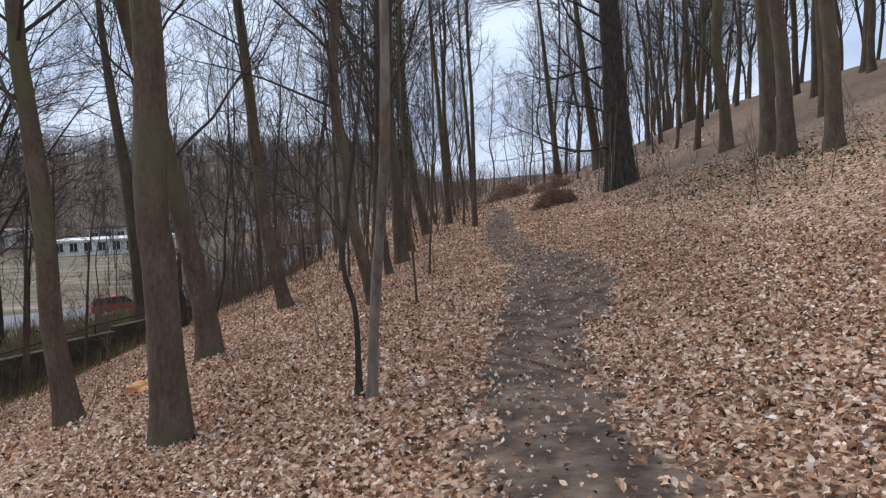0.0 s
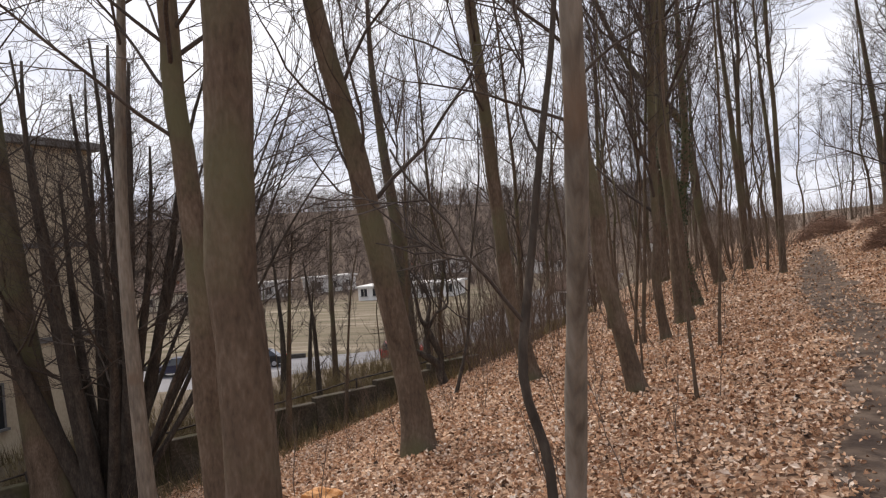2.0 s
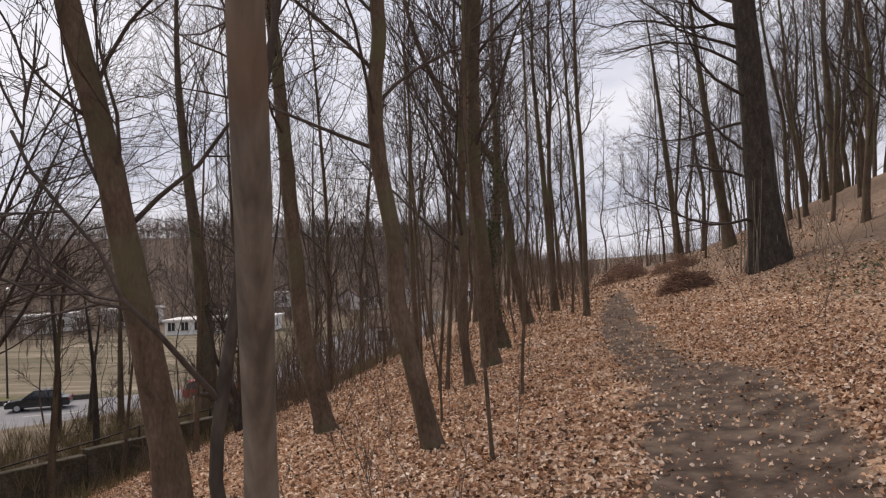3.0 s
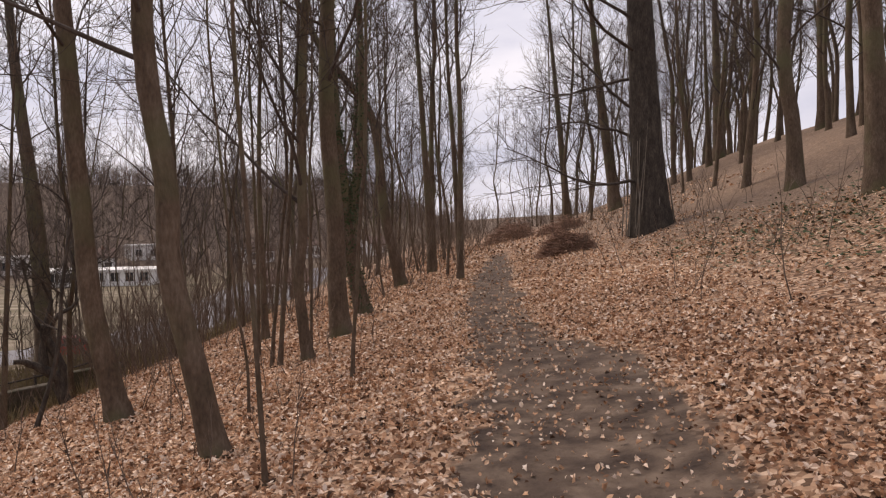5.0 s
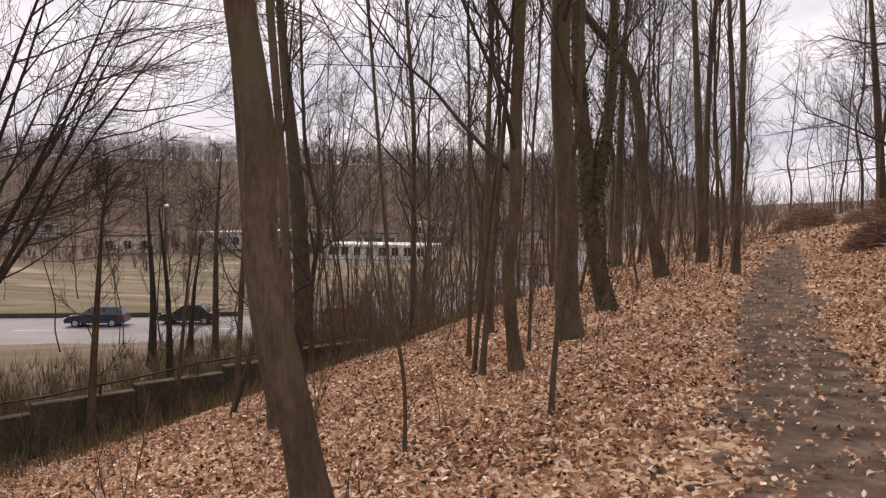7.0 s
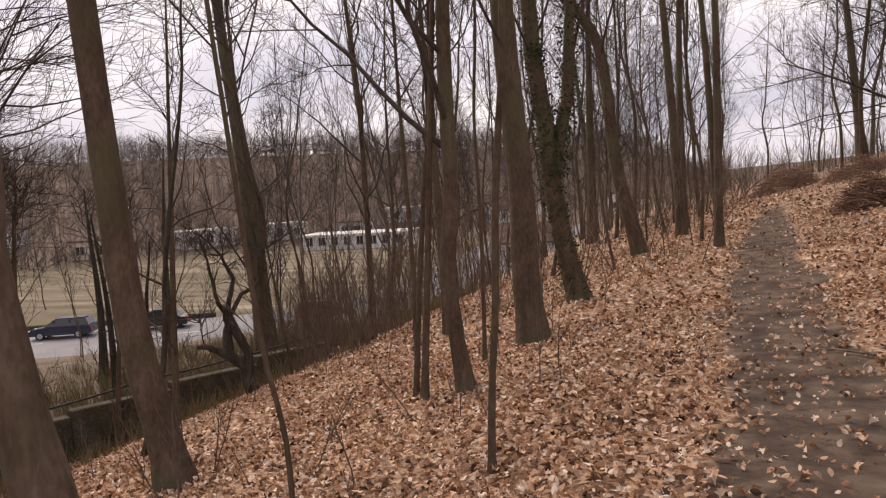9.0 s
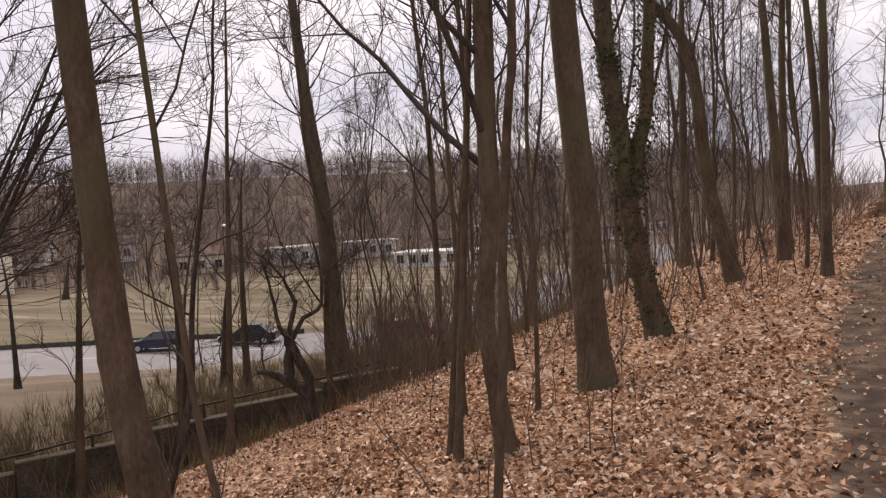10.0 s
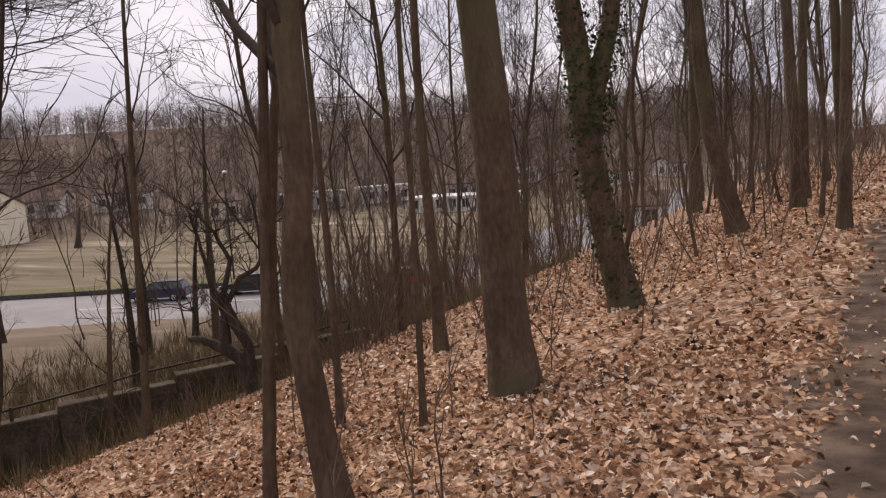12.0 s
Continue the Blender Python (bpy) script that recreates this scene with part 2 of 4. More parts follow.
# ---- lie of the land ----
def smooth(a, b, v):
    v = min(1.0, max(0.0, (v - a) / (b - a)))
    return v * v * (3 - 2 * v)


def interp(v, table):
    if v <= table[0][0]:
        return table[0][1]
    for (a, za), (b, zb) in zip(table, table[1:]):
        if v <= b:
            return za + (zb - za) * (v - a) / (b - a)
    return table[-1][1]


# height of the hillside against the distance to the side of the path
PROFILE = ((-30, -9.5), (-17, -4.75), (-14, -4.3), (-12.5, -3.9), (-11, -3.33), (-9.3, -2.68), (-5.6, -1.28), (-4.5, -1.02), (-3.2, -0.74), (-2.0, -0.5),
           (-1.1, -0.24), (-0.55, -0.1), (-0.1, -0.03), (0.5, 0.0), (1.1, 0.03), (1.9, 0.18), (2.9, 0.4), (5.6, 1.0),
           (9, 2.3), (14, 4.5), (19, 6.4), (23, 7.1), (30, 7.4), (60, 8.0))
# middle of the valley road, x against y
ROAD = ((-60, -272), (30, -87.7), (45, -57), (50, -46.8), (55, -36.6), (59, -29.5), (66, -24.5), (80, -23), (110, -26), (160, -31), (400, -60))


# middle of the footpath, x against y
PATH = ((-6, -0.1), (4.6, 0.08), (7.5, 0.28), (10.5, 0.68), (13, 0.98), (15, 0.98), (17, 0.95), (20, 0.96), (26, 1.25), (29, 1.5), (45, 2.6), (70, 4.2))


def path_x(y):
    return interp(y, PATH)


def wall_x(y):
    return -14.0 + 0.57 * (min(max(y, 8), 31) - 23)


def wall_top(y):
    return -3.18 + 0.08 * (min(max(y, 8), 31) - 23)


def road_x(y):
    return interp(y, ROAD)


def ground(x, y):
    """Height of the wooded hillside and the valley at a place of the plan."""
    u = x - 0.014 * max(0, min(y, 60))
    z = (interp(u - 0.18, PROFILE) + interp(u, PROFILE) * 2 + interp(u + 0.18, PROFILE)) / 4
    if u > 2:
        z *= 1 - 0.62 * smooth(50, 95, y)
    if -0.9 < u < 2.1:
        z -= 0.25 * smooth(4, 8, y) * (1 - smooth(9.5, 13, y)) * (1 - abs(u - 0.6) / 1.5)
    beyond = wall_x(y) - x
    if beyond > 0:
        reach = max(6.0, wall_x(y) - road_x(y) - 9.5)
        low = -8.0 + 25 * smooth(135, 300, -0.71 * x + 0.70 * y)
        start = wall_top(y) - 0.3
        z = start + (low - start) * smooth(-0.35 * reach, reach, beyond) if beyond > 0.3 else z + (start - z) * beyond / 0.3
    return z


def bumps(x, y):
    """Small unevenness of the woodland floor."""
    near = 1 - smooth(25, 60, math.hypot(x, y - 12))
    return near * (0.05 * noise.noise(Vector((x * 0.7, y * 0.7, 3))) + 0.025 * noise.noise(Vector((x * 2.3, y * 2.3, 9))))


def floor_z(x, y):
    return ground(x, y) + bumps(x, y)


def path_share(x, y):
    """1 on the trodden path, 0 in the litter beside it."""
    middle = path_x(y)
    wide = 0.5 + 0.1 * noise.noise(Vector((y * 0.6, 5.0, 0)))
    if x > middle:
        wide += 0.2 * (1 - smooth(2.0, 6.0, y)) + 0.65 * smooth(8.5, 10.5, y) * (1 - smooth(14.5, 16.5, y))
    away = abs(x - middle) + 0.26 * noise.noise(Vector((x * 2.1, y * 1.7, 1))) + 0.14 * noise.noise(Vector((x * 6, y * 5, 4)))
    return (1 - smooth(wide - 0.36, wide + 0.42, away)) * (1 - smooth(30, 46, y))


def mesh_object(name, verts, faces, material, parent=None, label="", smooth_faces=True):
    me = bpy.data.meshes.new(name)
    me.from_pydata([tuple(v) for v in verts], [], faces)
    me.materials.append(material)
    if smooth_faces:
        me.polygons.foreach_set("use_smooth", [True] * len(me.polygons))
    ob = new(name, me)
    if parent:
        ob.parent = parent
    if label:
        ob["label"] = label
    return ob


def part(name, bm, material, parent=None, label=""):
    me = bpy.data.meshes.new(name)
    bm.to_mesh(me)
    bm.free()
    me.materials.append(material)
    ob = new(name, me)
    if parent:
        ob.parent = parent
    if label:
        ob["label"] = label
    return ob


def steps(*runs):
    """Grid lines: runs of (start, end, spacing)."""
    line = []
    for a, b, d in runs:
        k = max(1, round((b - a) / d))
        line += [a + (b - a) * i / k for i in range(k)]
    return line + [runs[-1][1]]


def build_ground():
    xs = steps((-1500, -420, 120), (-420, -130, 14), (-130, -40, 4), (-40, -16, 1.5), (-16, -4, 0.5), (-4, 4.5, 0.17), (4.5, 12, 0.5),
               (12, 40, 1.5), (40, 120, 10), (120, 1500, 120))
    ys = steps((-1500, -120, 120), (-120, -20, 10), (-20, 0, 1.2), (0, 26, 0.22), (26, 60, 0.9), (60, 120, 3), (120, 420, 14), (420, 1500, 120))
    verts = [(x, y, floor_z(x, y)) for y in ys for x in xs]
    w = len(xs)
    faces = [(j * w + i, j * w + i + 1, (j + 1) * w + i + 1, (j + 1) * w + i) for j in range(len(ys) - 1) for i in range(w - 1)]
    ob = mesh_object("ground", verts, faces, GROUND)
    paint_layer = ob.data.color_attributes.new("zone", "FLOAT_COLOR", "POINT")
    values = []
    for x, y, z in verts:
        across = -0.71 * x + 0.70 * y
        valley = smooth(0.2, 2.5, wall_x(y) - x)
        wood = smooth(128, 155, across) if valley > 0.5 else 0.0
        wood = max(wood, smooth(60, 110, y) * (1 - valley), 0.7 * smooth(3.5, 8, x) * smooth(14, 24, y))
        if valley > 0.5 and x > road_x(y) + 7:
            wood = 0.55 + 0.4 * noise.noise(Vector((x * 0.2, y * 0.2, 7)))
        values += [path_share(x, y) * (1 - valley), valley, wood, 1.0]
    paint_layer.data.foreach_set("color", values)
    tagged(ob, "brown leaf-covered hillside with a trodden earth path", "ground", kind="structure")
    return ob


ground_sheet = build_ground()


def ribbon(name, side_a, side_b, lift, material, label, category, start=-60, end=200, parent=None):
    ys = steps((start, end, min(3.0, (end - start) / 2)))
    verts, faces = [], []
    for y in ys:
        x0 = road_x(y)
        slope = (road_x(y + 2) - road_x(y - 2)) / 4
        nx, ny = 1 / math.hypot(1, slope), -slope / math.hypot(1, slope)
        for s in (side_a, side_b):
            verts.append((x0 + nx * s, y + ny * s, -8.0 + lift))
        for s in (side_b, side_a):
            verts.append((x0 + nx * s, y + ny * s, -8.3))
    for j in range(len(ys) - 1):
        a, b = j * 4, (j + 1) * 4
        for k in range(4):
            faces.append((a + k, b + k, b + (k + 1) % 4, a + (k + 1) % 4))
    ob = mesh_object(name, verts, faces, material, smooth_faces=False)
    if parent:
        ob.parent = parent
        return ob
    return tagged(ob, label, category, kind="structure")


road = ribbon("road", -6.6, 6.6, 0.05, ASPHALT, "pale grey damp asphalt road in the valley", "road")
ribbon("kerb", -7.1, -6.64, 0.42, KERB, "low dark stone kerb wall along the road", "kerb", end=56)
ribbon("grass_verge", -12.0, -7.14, 0.03, VERGE, "strip of rough olive grass along the kerb", "verge", end=53)
for dash in range(9):
    ribbon("road_marking", -0.4, -0.24, 0.056, ROAD_PAINT, "", "", 24 + dash * 5, 26 + dash * 5, road)


# ---- trees ----
class Tubes:
    """Collects tapered tubes into one mesh."""

    def __init__(self):
        self.verts, self.faces = [], []

    def tube(self, points, radii, sides, cap=True, wobble=0.0, rng=None):
        start = len(self.verts)
        ahead = (points[1] - points[0]).normalized()
        across = ahead.orthogonal().normalized()
        for i, (p, r) in enumerate(zip(points, radii)):
            d = (points[min(i + 1, len(points) - 1)] - points[max(i - 1, 0)]).normalized()
            across = (across - d * across.dot(d)).normalized()
            other = d.cross(across)
            for k in range(sides):
                a = 2 * math.pi * k / sides
                s = r * (1 + (rng.uniform(-wobble, wobble) if rng and wobble else 0))
                self.verts.append(p + across * (math.cos(a) * s) + other * (math.sin(a) * s))
        for i in range(len(points) - 1):
            for k in range(sides):
                a, b = start + i * sides + k, start + i * sides + (k + 1) % sides
                self.faces.append((a, b, b + sides, a + sides))
        if cap:
            self.faces.append(tuple(start + (len(points) - 1) * sides + k for k in range(sides)))

    def mesh(self, name, material, parent=None, label=""):
        return mesh_object(name, self.verts, self.faces, material, parent, label)


def wander(start, way, length, count, rng, bend, rise):
    """A crooked line that drifts upwards by rise."""
    points, d = [start], way.normalized()
    for _ in range(count):
        d = (d + Vector((rng.uniform(-bend, bend), rng.uniform(-bend, bend), rng.uniform(-bend, bend) + rise)))
        d.z = max(d.z, -0.16)
        d.normalize()
        points.append(points[-1] + d * (length / count))
    return points


def along(points, f):
    f = max(0.0, min(0.9999, f)) * (len(points) - 1)
    i = int(f)
    return points[i].lerp(points[i + 1], f - i), (points[i + 1] - points[i]).normalized()


STYLES = {
    # first limb at this share of the height, number of limbs, their length, droop or rise, crookedness, side twigs
    "stout": dict(low=0.42, limbs=24, reach=0.32, rise=0.1, bend=0.24, kids=8, twigs=6, open=64, bark=BARK),
    "slim": dict(low=0.34, limbs=24, reach=0.28, rise=0.12, bend=0.24, kids=7, twigs=6, open=58, bark=BARK),
    "pale": dict(low=0.45, limbs=16, reach=0.25, rise=0.12, bend=0.22, kids=6, twigs=5, open=58, bark=BARK_PALE),
    "thin": dict(low=0.35, limbs=14, reach=0.25, rise=0.13, bend=0.3, kids=5, twigs=4, open=46, bark=BARK),
    "spread": dict(low=0.36, limbs=26, reach=0.42, rise=0.05, bend=0.17, kids=10, twigs=7, open=70, bark=BARK),
    "stand": dict(low=0.27, limbs=22, reach=0.27, rise=0.13, bend=0.3, kids=6, twigs=5, open=60, bark=BARK),
    "beech": dict(low=0.3, limbs=18, reach=0.4, rise=0.03, bend=0.2, kids=7, twigs=6, open=66, bark=BARK_DARK),
    "twisty": dict(low=0.3, limbs=10, reach=0.34, rise=0.1, bend=0.34, kids=4, twigs=4, open=60, bark=BARK_DARK),
    "crook": dict(low=0.3, limbs=11, reach=0.45, rise=0.04, bend=0.5, kids=5, twigs=4, open=75, bark=BARK_DARK),
    "ivy": dict(low=0.35, limbs=16, reach=0.24, rise=0.2, bend=0.22, kids=5, twigs=5, open=52, bark=BARK),
    "oak": dict(low=0.34, limbs=26, reach=0.36, rise=0.05, bend=0.4, kids=14, twigs=8, open=72, bark=BARK_DARK),
}


def bough_with_twigs(tubes, p, way, length, r, s, rng):
    limb = wander(p, way, length, 7, rng, s["bend"], s["rise"])
    tubes.tube(limb, [max(0.006, r * (1 - 0.8 * k / 7)) for k in range(8)], 5)
    kids = s["kids"]
    for j in range(kids):
        g = 0.2 + 0.8 * (j + rng.random()) / kids
        q, e = along(limb, g)
        side = e.cross(Vector((rng.uniform(-1, 1), rng.uniform(-1, 1), rng.uniform(-0.4, 1)))).normalized()
        length2 = length * (0.62 - 0.34 * g) * rng.uniform(0.6, 1.3)
        bough = wander(q, e * 0.75 + side * 0.8, length2, 4, rng, s["bend"], s["rise"] * 0.8)
        r2 = max(0.0055, r * 0.45 * (1 - 0.5 * g))
        tubes.tube(bough, [max(0.0045, r2 * (1 - 0.7 * k / 4)) for k in range(5)], 3, False)
        for k in range(s["twigs"]):
            h = 0.15 + 0.85 * (k + rng.random()) / s["twigs"]
            w, v = along(bough, h)
            side = v.cross(Vector((rng.uniform(-1, 1), rng.uniform(-1, 1), rng.uniform(-1, 1)))).normalized()
            twig = wander(w, v + side * 0.7, length2 * rng.uniform(0.3, 0.55) + 0.12, 2, rng, 0.25, 0.12)
            tubes.tube(twig, [0.0058, 0.0048, 0.0032], 3, False)


def crown(tubes, spine, radius_at, height, style, rng, dense=1.0, base=None):
    s = STYLES[style]
    count = max(4, round(s["limbs"] * dense))
    turn = rng.uniform(0, 6.28)
    for i in range(count):
        f = s["low"] + (0.98 - s["low"]) * (i + rng.random() * 0.8) / count
        p, d = along(spine, f)
        turn += 2.4 + rng.uniform(-0.5, 0.5)
        tilt = radians(s["open"]) * rng.uniform(0.7, 1.15) * (1.1 - 0.45 * f)
        out = Vector((math.cos(turn), math.sin(turn), 0))
        way = d * math.cos(tilt) + out * math.sin(tilt)
        length = height * s["reach"] * (1.15 - 0.75 * f) * rng.uniform(0.7, 1.25)
        if base:
            # boughs that would hang over the footpath have been cut away
            tip = base + p + way * length * 1.15
            if tip.y < 23 and -2.1 < tip.x - path_x(tip.y) < 2.6 and tip.z < 7.0:
                continue
        r = min(radius_at(f) * 0.5, 0.008 + length * {"oak": 0.012, "spread": 0.0042}.get(style, 0.0062))
        bough_with_twigs(tubes, p, way, length, r, s, rng)


def make_tree(base, radius, knots, height, style, seed, dense=1.0):
    """A bare tree: trunk through the knots (given from its foot), carried on to its full height, and its crown of boughs."""
    rng = random.Random(seed)
    root = new("tree")
    root.empty_display_size = 0.3
    guide = [Vector((0, 0, -0.25)), Vector((0, 0, 0.0))] + [Vector(k) for k in knots]
    last, before = guide[-1], guide[-2]
    lean = (last - before).normalized()
    while guide[-1].z < height:
        lean = (lean * 0.8 + Vector((rng.uniform(-0.09, 0.09), rng.uniform(-0.09, 0.09), 0.3))).normalized()
        guide.append(guide[-1] + lean * (height * 0.12))
    spine = []
    for i in range(len(guide) - 1):
        a, b = guide[i], guide[i + 1]
        p0, p3 = guide[max(i - 1, 0)], guide[min(i + 2, len(guide) - 1)]
        for k in range(4):
            f = k / 4
            spine.append(0.5 * ((2 * a) + (b - p0) * f + (2 * p0 - 5 * a + 4 * b - p3) * f * f + (3 * a - p0 - 3 * b + p3) * f ** 3))
    spine.append(guide[-1])
    top = spine[-1].z

    def radius_at(f):
        z = along(spine, f)[0].z
        flare = 0.4 * math.exp(-max(z, 0) / (radius * 1.6 + 0.05))
        return radius * (1 + flare) * max(0.1, (1 - 0.82 * (max(z, 0) / top) ** 1.05))

    trunk = Tubes()
    sides = 14 if radius > 0.09 else 8
    trunk.tube(spine, [radius_at(i / (len(spine) - 1)) for i in range(len(spine))], sides, True, 0.05 if radius > 0.06 else 0.09, rng)
    bark = STYLES[style]["bark"]
    trunk.mesh("trunk", bark, root)
    boughs = Tubes()
    crown(boughs, spine, radius_at, height, style, rng, dense, Vector(base))
    if style == "oak":
        # long crooked limbs that reach over the path
        for share, length, lift in ((0.17, 5.2, 0.12), (0.2, 3.6, 0.3), (0.22, 4.6, 0.35), (0.25, 4.8, 0.05), (0.27, 6.2, 0.2), (0.3, 5.0, 0.5), (0.32, 5.6, 0.45), (0.35, 5.4, 0.1), (0.38, 6.4, 0.3), (0.41, 5.6, 0.4), (0.44, 5.5, 0.6), (0.5, 5.0, 0.5)):
            p, d = along(spine, share)
            bough_with_twigs(boughs, p, Vector((-1, rng.uniform(-0.5, 0.4), lift)), length, 0.062, STYLES["oak"], rng)
        # pale suckers standing round the foot
        suckers = Tubes()
        for k in range(11):
            a = rng.uniform(2.6, 6.4)
            foot = Vector((math.cos(a), math.sin(a), 0)) * radius * rng.uniform(1.25, 1.7) + Vector((0, 0, -0.15))
            line = wander(foot, Vector((-foot.x * 0.12, -foot.y * 0.12, 1)), rng.uniform(1.6, 4.2), 5, rng, 0.06, 0.05)
            suckers.tube(line, [0.022, 0.02, 0.017, 0.014, 0.01, 0.005], 5)
        suckers.mesh("sucker_growth", BARK_PALE, root, "thin pale upright suckers round the foot")
    boughs.mesh("crown", TWIG, root)
    fork = []
    if style == "ivy":
        p, d = along(spine, 0.24)
        fork = [p, p + Vector((0.08, 0.04, 0.6)), p + Vector((0.27, 0.14, 1.4)), p + Vector((0.36, 0.18, 2.8)), p + Vector((0.34, 0.16, 5.0)), p + Vector((0.4, 0.2, 8.0))]
        second = Tubes()
        second.tube(fork, [radius * k for k in (0.7, 0.66, 0.6, 0.5, 0.38, 0.15)], 12, True, 0.05, rng)
        second.mesh("forked_stem", bark, root)
        verts, faces = [], []
        for _ in range(3400):
            f = rng.uniform(0.1, 0.66)
            p, d = along(spine, f) if rng.random() < 0.6 else along(fork, rng.uniform(0.05, 0.85))
            a = rng.uniform(0, 6.28)
            o = Vector((math.cos(a), math.sin(a), 0))
            c = p + o * (radius_at(f) + abs(rng.gauss(0, 0.05)))
            t = Vector((rng.uniform(-1, 1), rng.uniform(-1, 1), rng.uniform(-1, 1))).normalized()
            u = t.cross(o).normalized() if t.cross(o).length > 0.1 else Vector((0, 0, 1))
            k, s = len(verts), rng.uniform(0.016, 0.034)
            verts += [c - t * s, c + u * s * 0.8, c + t * s, c - u * s * 0.8 + o * 0.01]
            faces += [(k, k + 1, k + 2), (k, k + 2, k + 3)]
        mesh_object("ivy", verts, faces, IVY, root, "dark green ivy leaves climbing the trunk")
    root.matrix_basis = Matrix.Translation(base)
    return root


TREE_LABELS = {
    "spread": "tall bare tree with long fine spreading boughs on the slope",
    "stout": "tall bare tree with stout grey-brown trunk in leaf litter",
    "slim": "slender bare tree with grey-brown bark on leafy slope",
    "pale": "bare tree with pale peeling trunk beside the wall",
    "thin": "thin bare sapling rising from fallen leaves",
    "twisty": "small crooked dark-stemmed sapling on the slope",
    "crook": "low gnarled dark tree with twisted boughs above the wall",
    "ivy": "bare tree with dark ivy-covered trunk on the slope",
    "stand": "slender bare tree among others on the leafy slope",
    "oak": "big dark old tree with spreading crooked bare limbs",
}


tree_count = 0
tree_feet = []


def tree(x, y, radius, knots, height, style, dense=1.0):
    global tree_count
    tree_count += 1
    tree_feet.append((x, y))
    root = make_tree((x, y, floor_z(x, y)), radius, knots, height, style, 100 + tree_count, dense)
    return tagged(root, TREE_LABELS[style], "tree", "bare trees of the hillside")


# each tree: foot, radius, the way its trunk takes, height, habit
tree(-5.65, 9.95, 0.154, [(-0.10, -0.04, 1.39), (-0.09, -0.04, 2.59), (-0.14, -0.06, 3.84), (-0.20, -0.09, 4.78), (-0.20, -0.08, 5.39)], 13, "spread")
tree(-3.28, 7.30, 0.170, [(0.01, 0.00, 1.66), (-0.03, -0.01, 2.31), (0.02, 0.01, 3.17), (0.05, 0.02, 3.90)], 15, "stout")
tree(-4.50, 12.35, 0.185, [(-0.05, -0.02, 0.82), (-0.29, -0.12, 2.45), (-0.41, -0.17, 3.22), (-0.58, -0.24, 4.29), (-0.86, -0.36, 5.73)], 14, "slim")
tree(-1.27, 6.9, 0.049, [(0.1, -0.22, 1.0), (0.26, -0.6, 2.1), (0.33, -0.78, 3.2), (0.36, -0.85, 4.6)], 10, "pale")
tree(-1.42, 7.15, 0.032, [(0.01, 0.00, 0.79), (-0.08, -0.04, 1.27), (-0.00, -0.00, 1.90)], 4, "twisty")
tree(-1.86, 13.40, 0.114, [(-0.16, -0.02, 0.78), (-0.35, -0.05, 1.70), (-0.36, -0.05, 2.42), (-0.49, -0.07, 3.28), (-0.52, -0.08, 4.08), (-0.44, -0.07, 4.87), (-0.45, -0.07, 5.27)], 14, "slim")
tree(-4.12, 16.5, 0.143, [(-0.28, -0.04, 1.37), (-0.37, -0.06, 2.50), (-0.46, -0.07, 3.92), (-0.55, -0.08, 5.53), (-0.68, -0.10, 7.26)], 14, "spread")
tree(-16.85, 17.32, 0.478, [(-0.31, -0.13, 2.72), (-0.49, -0.21, 4.51), (-0.71, -0.30, 8.19), (-0.85, -0.36, 11.10), (-0.99, -0.41, 13.25)], 15, "spread")
tree(-8.82, 12.15, 0.130, [(-0.09, -0.04, 4.50), (0.12, 0.06, 8.00)], 12, "pale")
tree(-1.78, 20.40, 0.173, [(-0.06, -0.02, 0.86), (-0.06, -0.03, 1.85), (-0.12, -0.05, 2.95), (-0.18, -0.07, 4.10)], 17, "stout")
tree(-1.97, 18.25, 0.087, [(-0.08, -0.03, 0.69), (-0.11, -0.05, 1.27), (-0.04, -0.02, 1.98), (-0.04, -0.02, 2.79), (-0.03, -0.01, 3.63)], 14, "slim")
tree(-1.75, 23.65, 0.168, [(-0.19, -0.10, 0.94), (-0.34, -0.19, 2.01), (-0.40, -0.22, 2.91), (-0.52, -0.29, 3.88), (-0.54, -0.29, 4.28)], 15, "ivy")
tree(-1.33, 29.90, 0.174, [(-0.33, -0.14, 1.46), (-0.52, -0.22, 2.63), (-0.63, -0.27, 4.17), (-0.82, -0.35, 5.19), (-1.20, -0.51, 5.84), (-1.34, -0.56, 5.98)], 13, "slim")
tree(0.45, 27.04, 0.088, [(0.03, 0.01, 2.62), (0.04, 0.01, 4.70)], 12, "thin")
tree(-0.49, 34.68, 0.122, [(-0.02, -0.01, 3.46), (0.05, 0.02, 6.63)], 13, "slim")
tree(-4.27, 41.72, 0.198, [(0.05, 0.02, 4.14), (0.18, 0.08, 9.61)], 14, "slim")
tree(-0.93, 15.60, 0.025, [(0.02, 0.01, 0.47), (0.07, 0.03, 1.08), (0.10, 0.04, 1.67), (0.15, 0.06, 2.25), (0.18, 0.07, 2.54)], 10, "thin")
tree(-2.39, 18.15, 0.038, [(0.14, 0.06, 1.87), (0.28, 0.13, 3.93)], 9, "thin")
tree(-9.73, 23.13, 0.071, [(0.20, 0.13, 4.16), (0.40, 0.26, 8.24)], 9, "thin")
tree(-12.62, 24.51, 0.064, [(0.34, 0.22, 3.88), (0.70, 0.45, 5.89)], 5, "thin")
tree(-6.44, 18.62, 0.041, [(0.29, 0.19, 1.22), (0.40, 0.26, 2.52), (0.69, 0.45, 4.53)], 7, "twisty")
tree(-3.16, 19.88, 0.034, [(0.01, 0.01, 1.63), (-0.02, -0.01, 3.17)], 8, "thin")
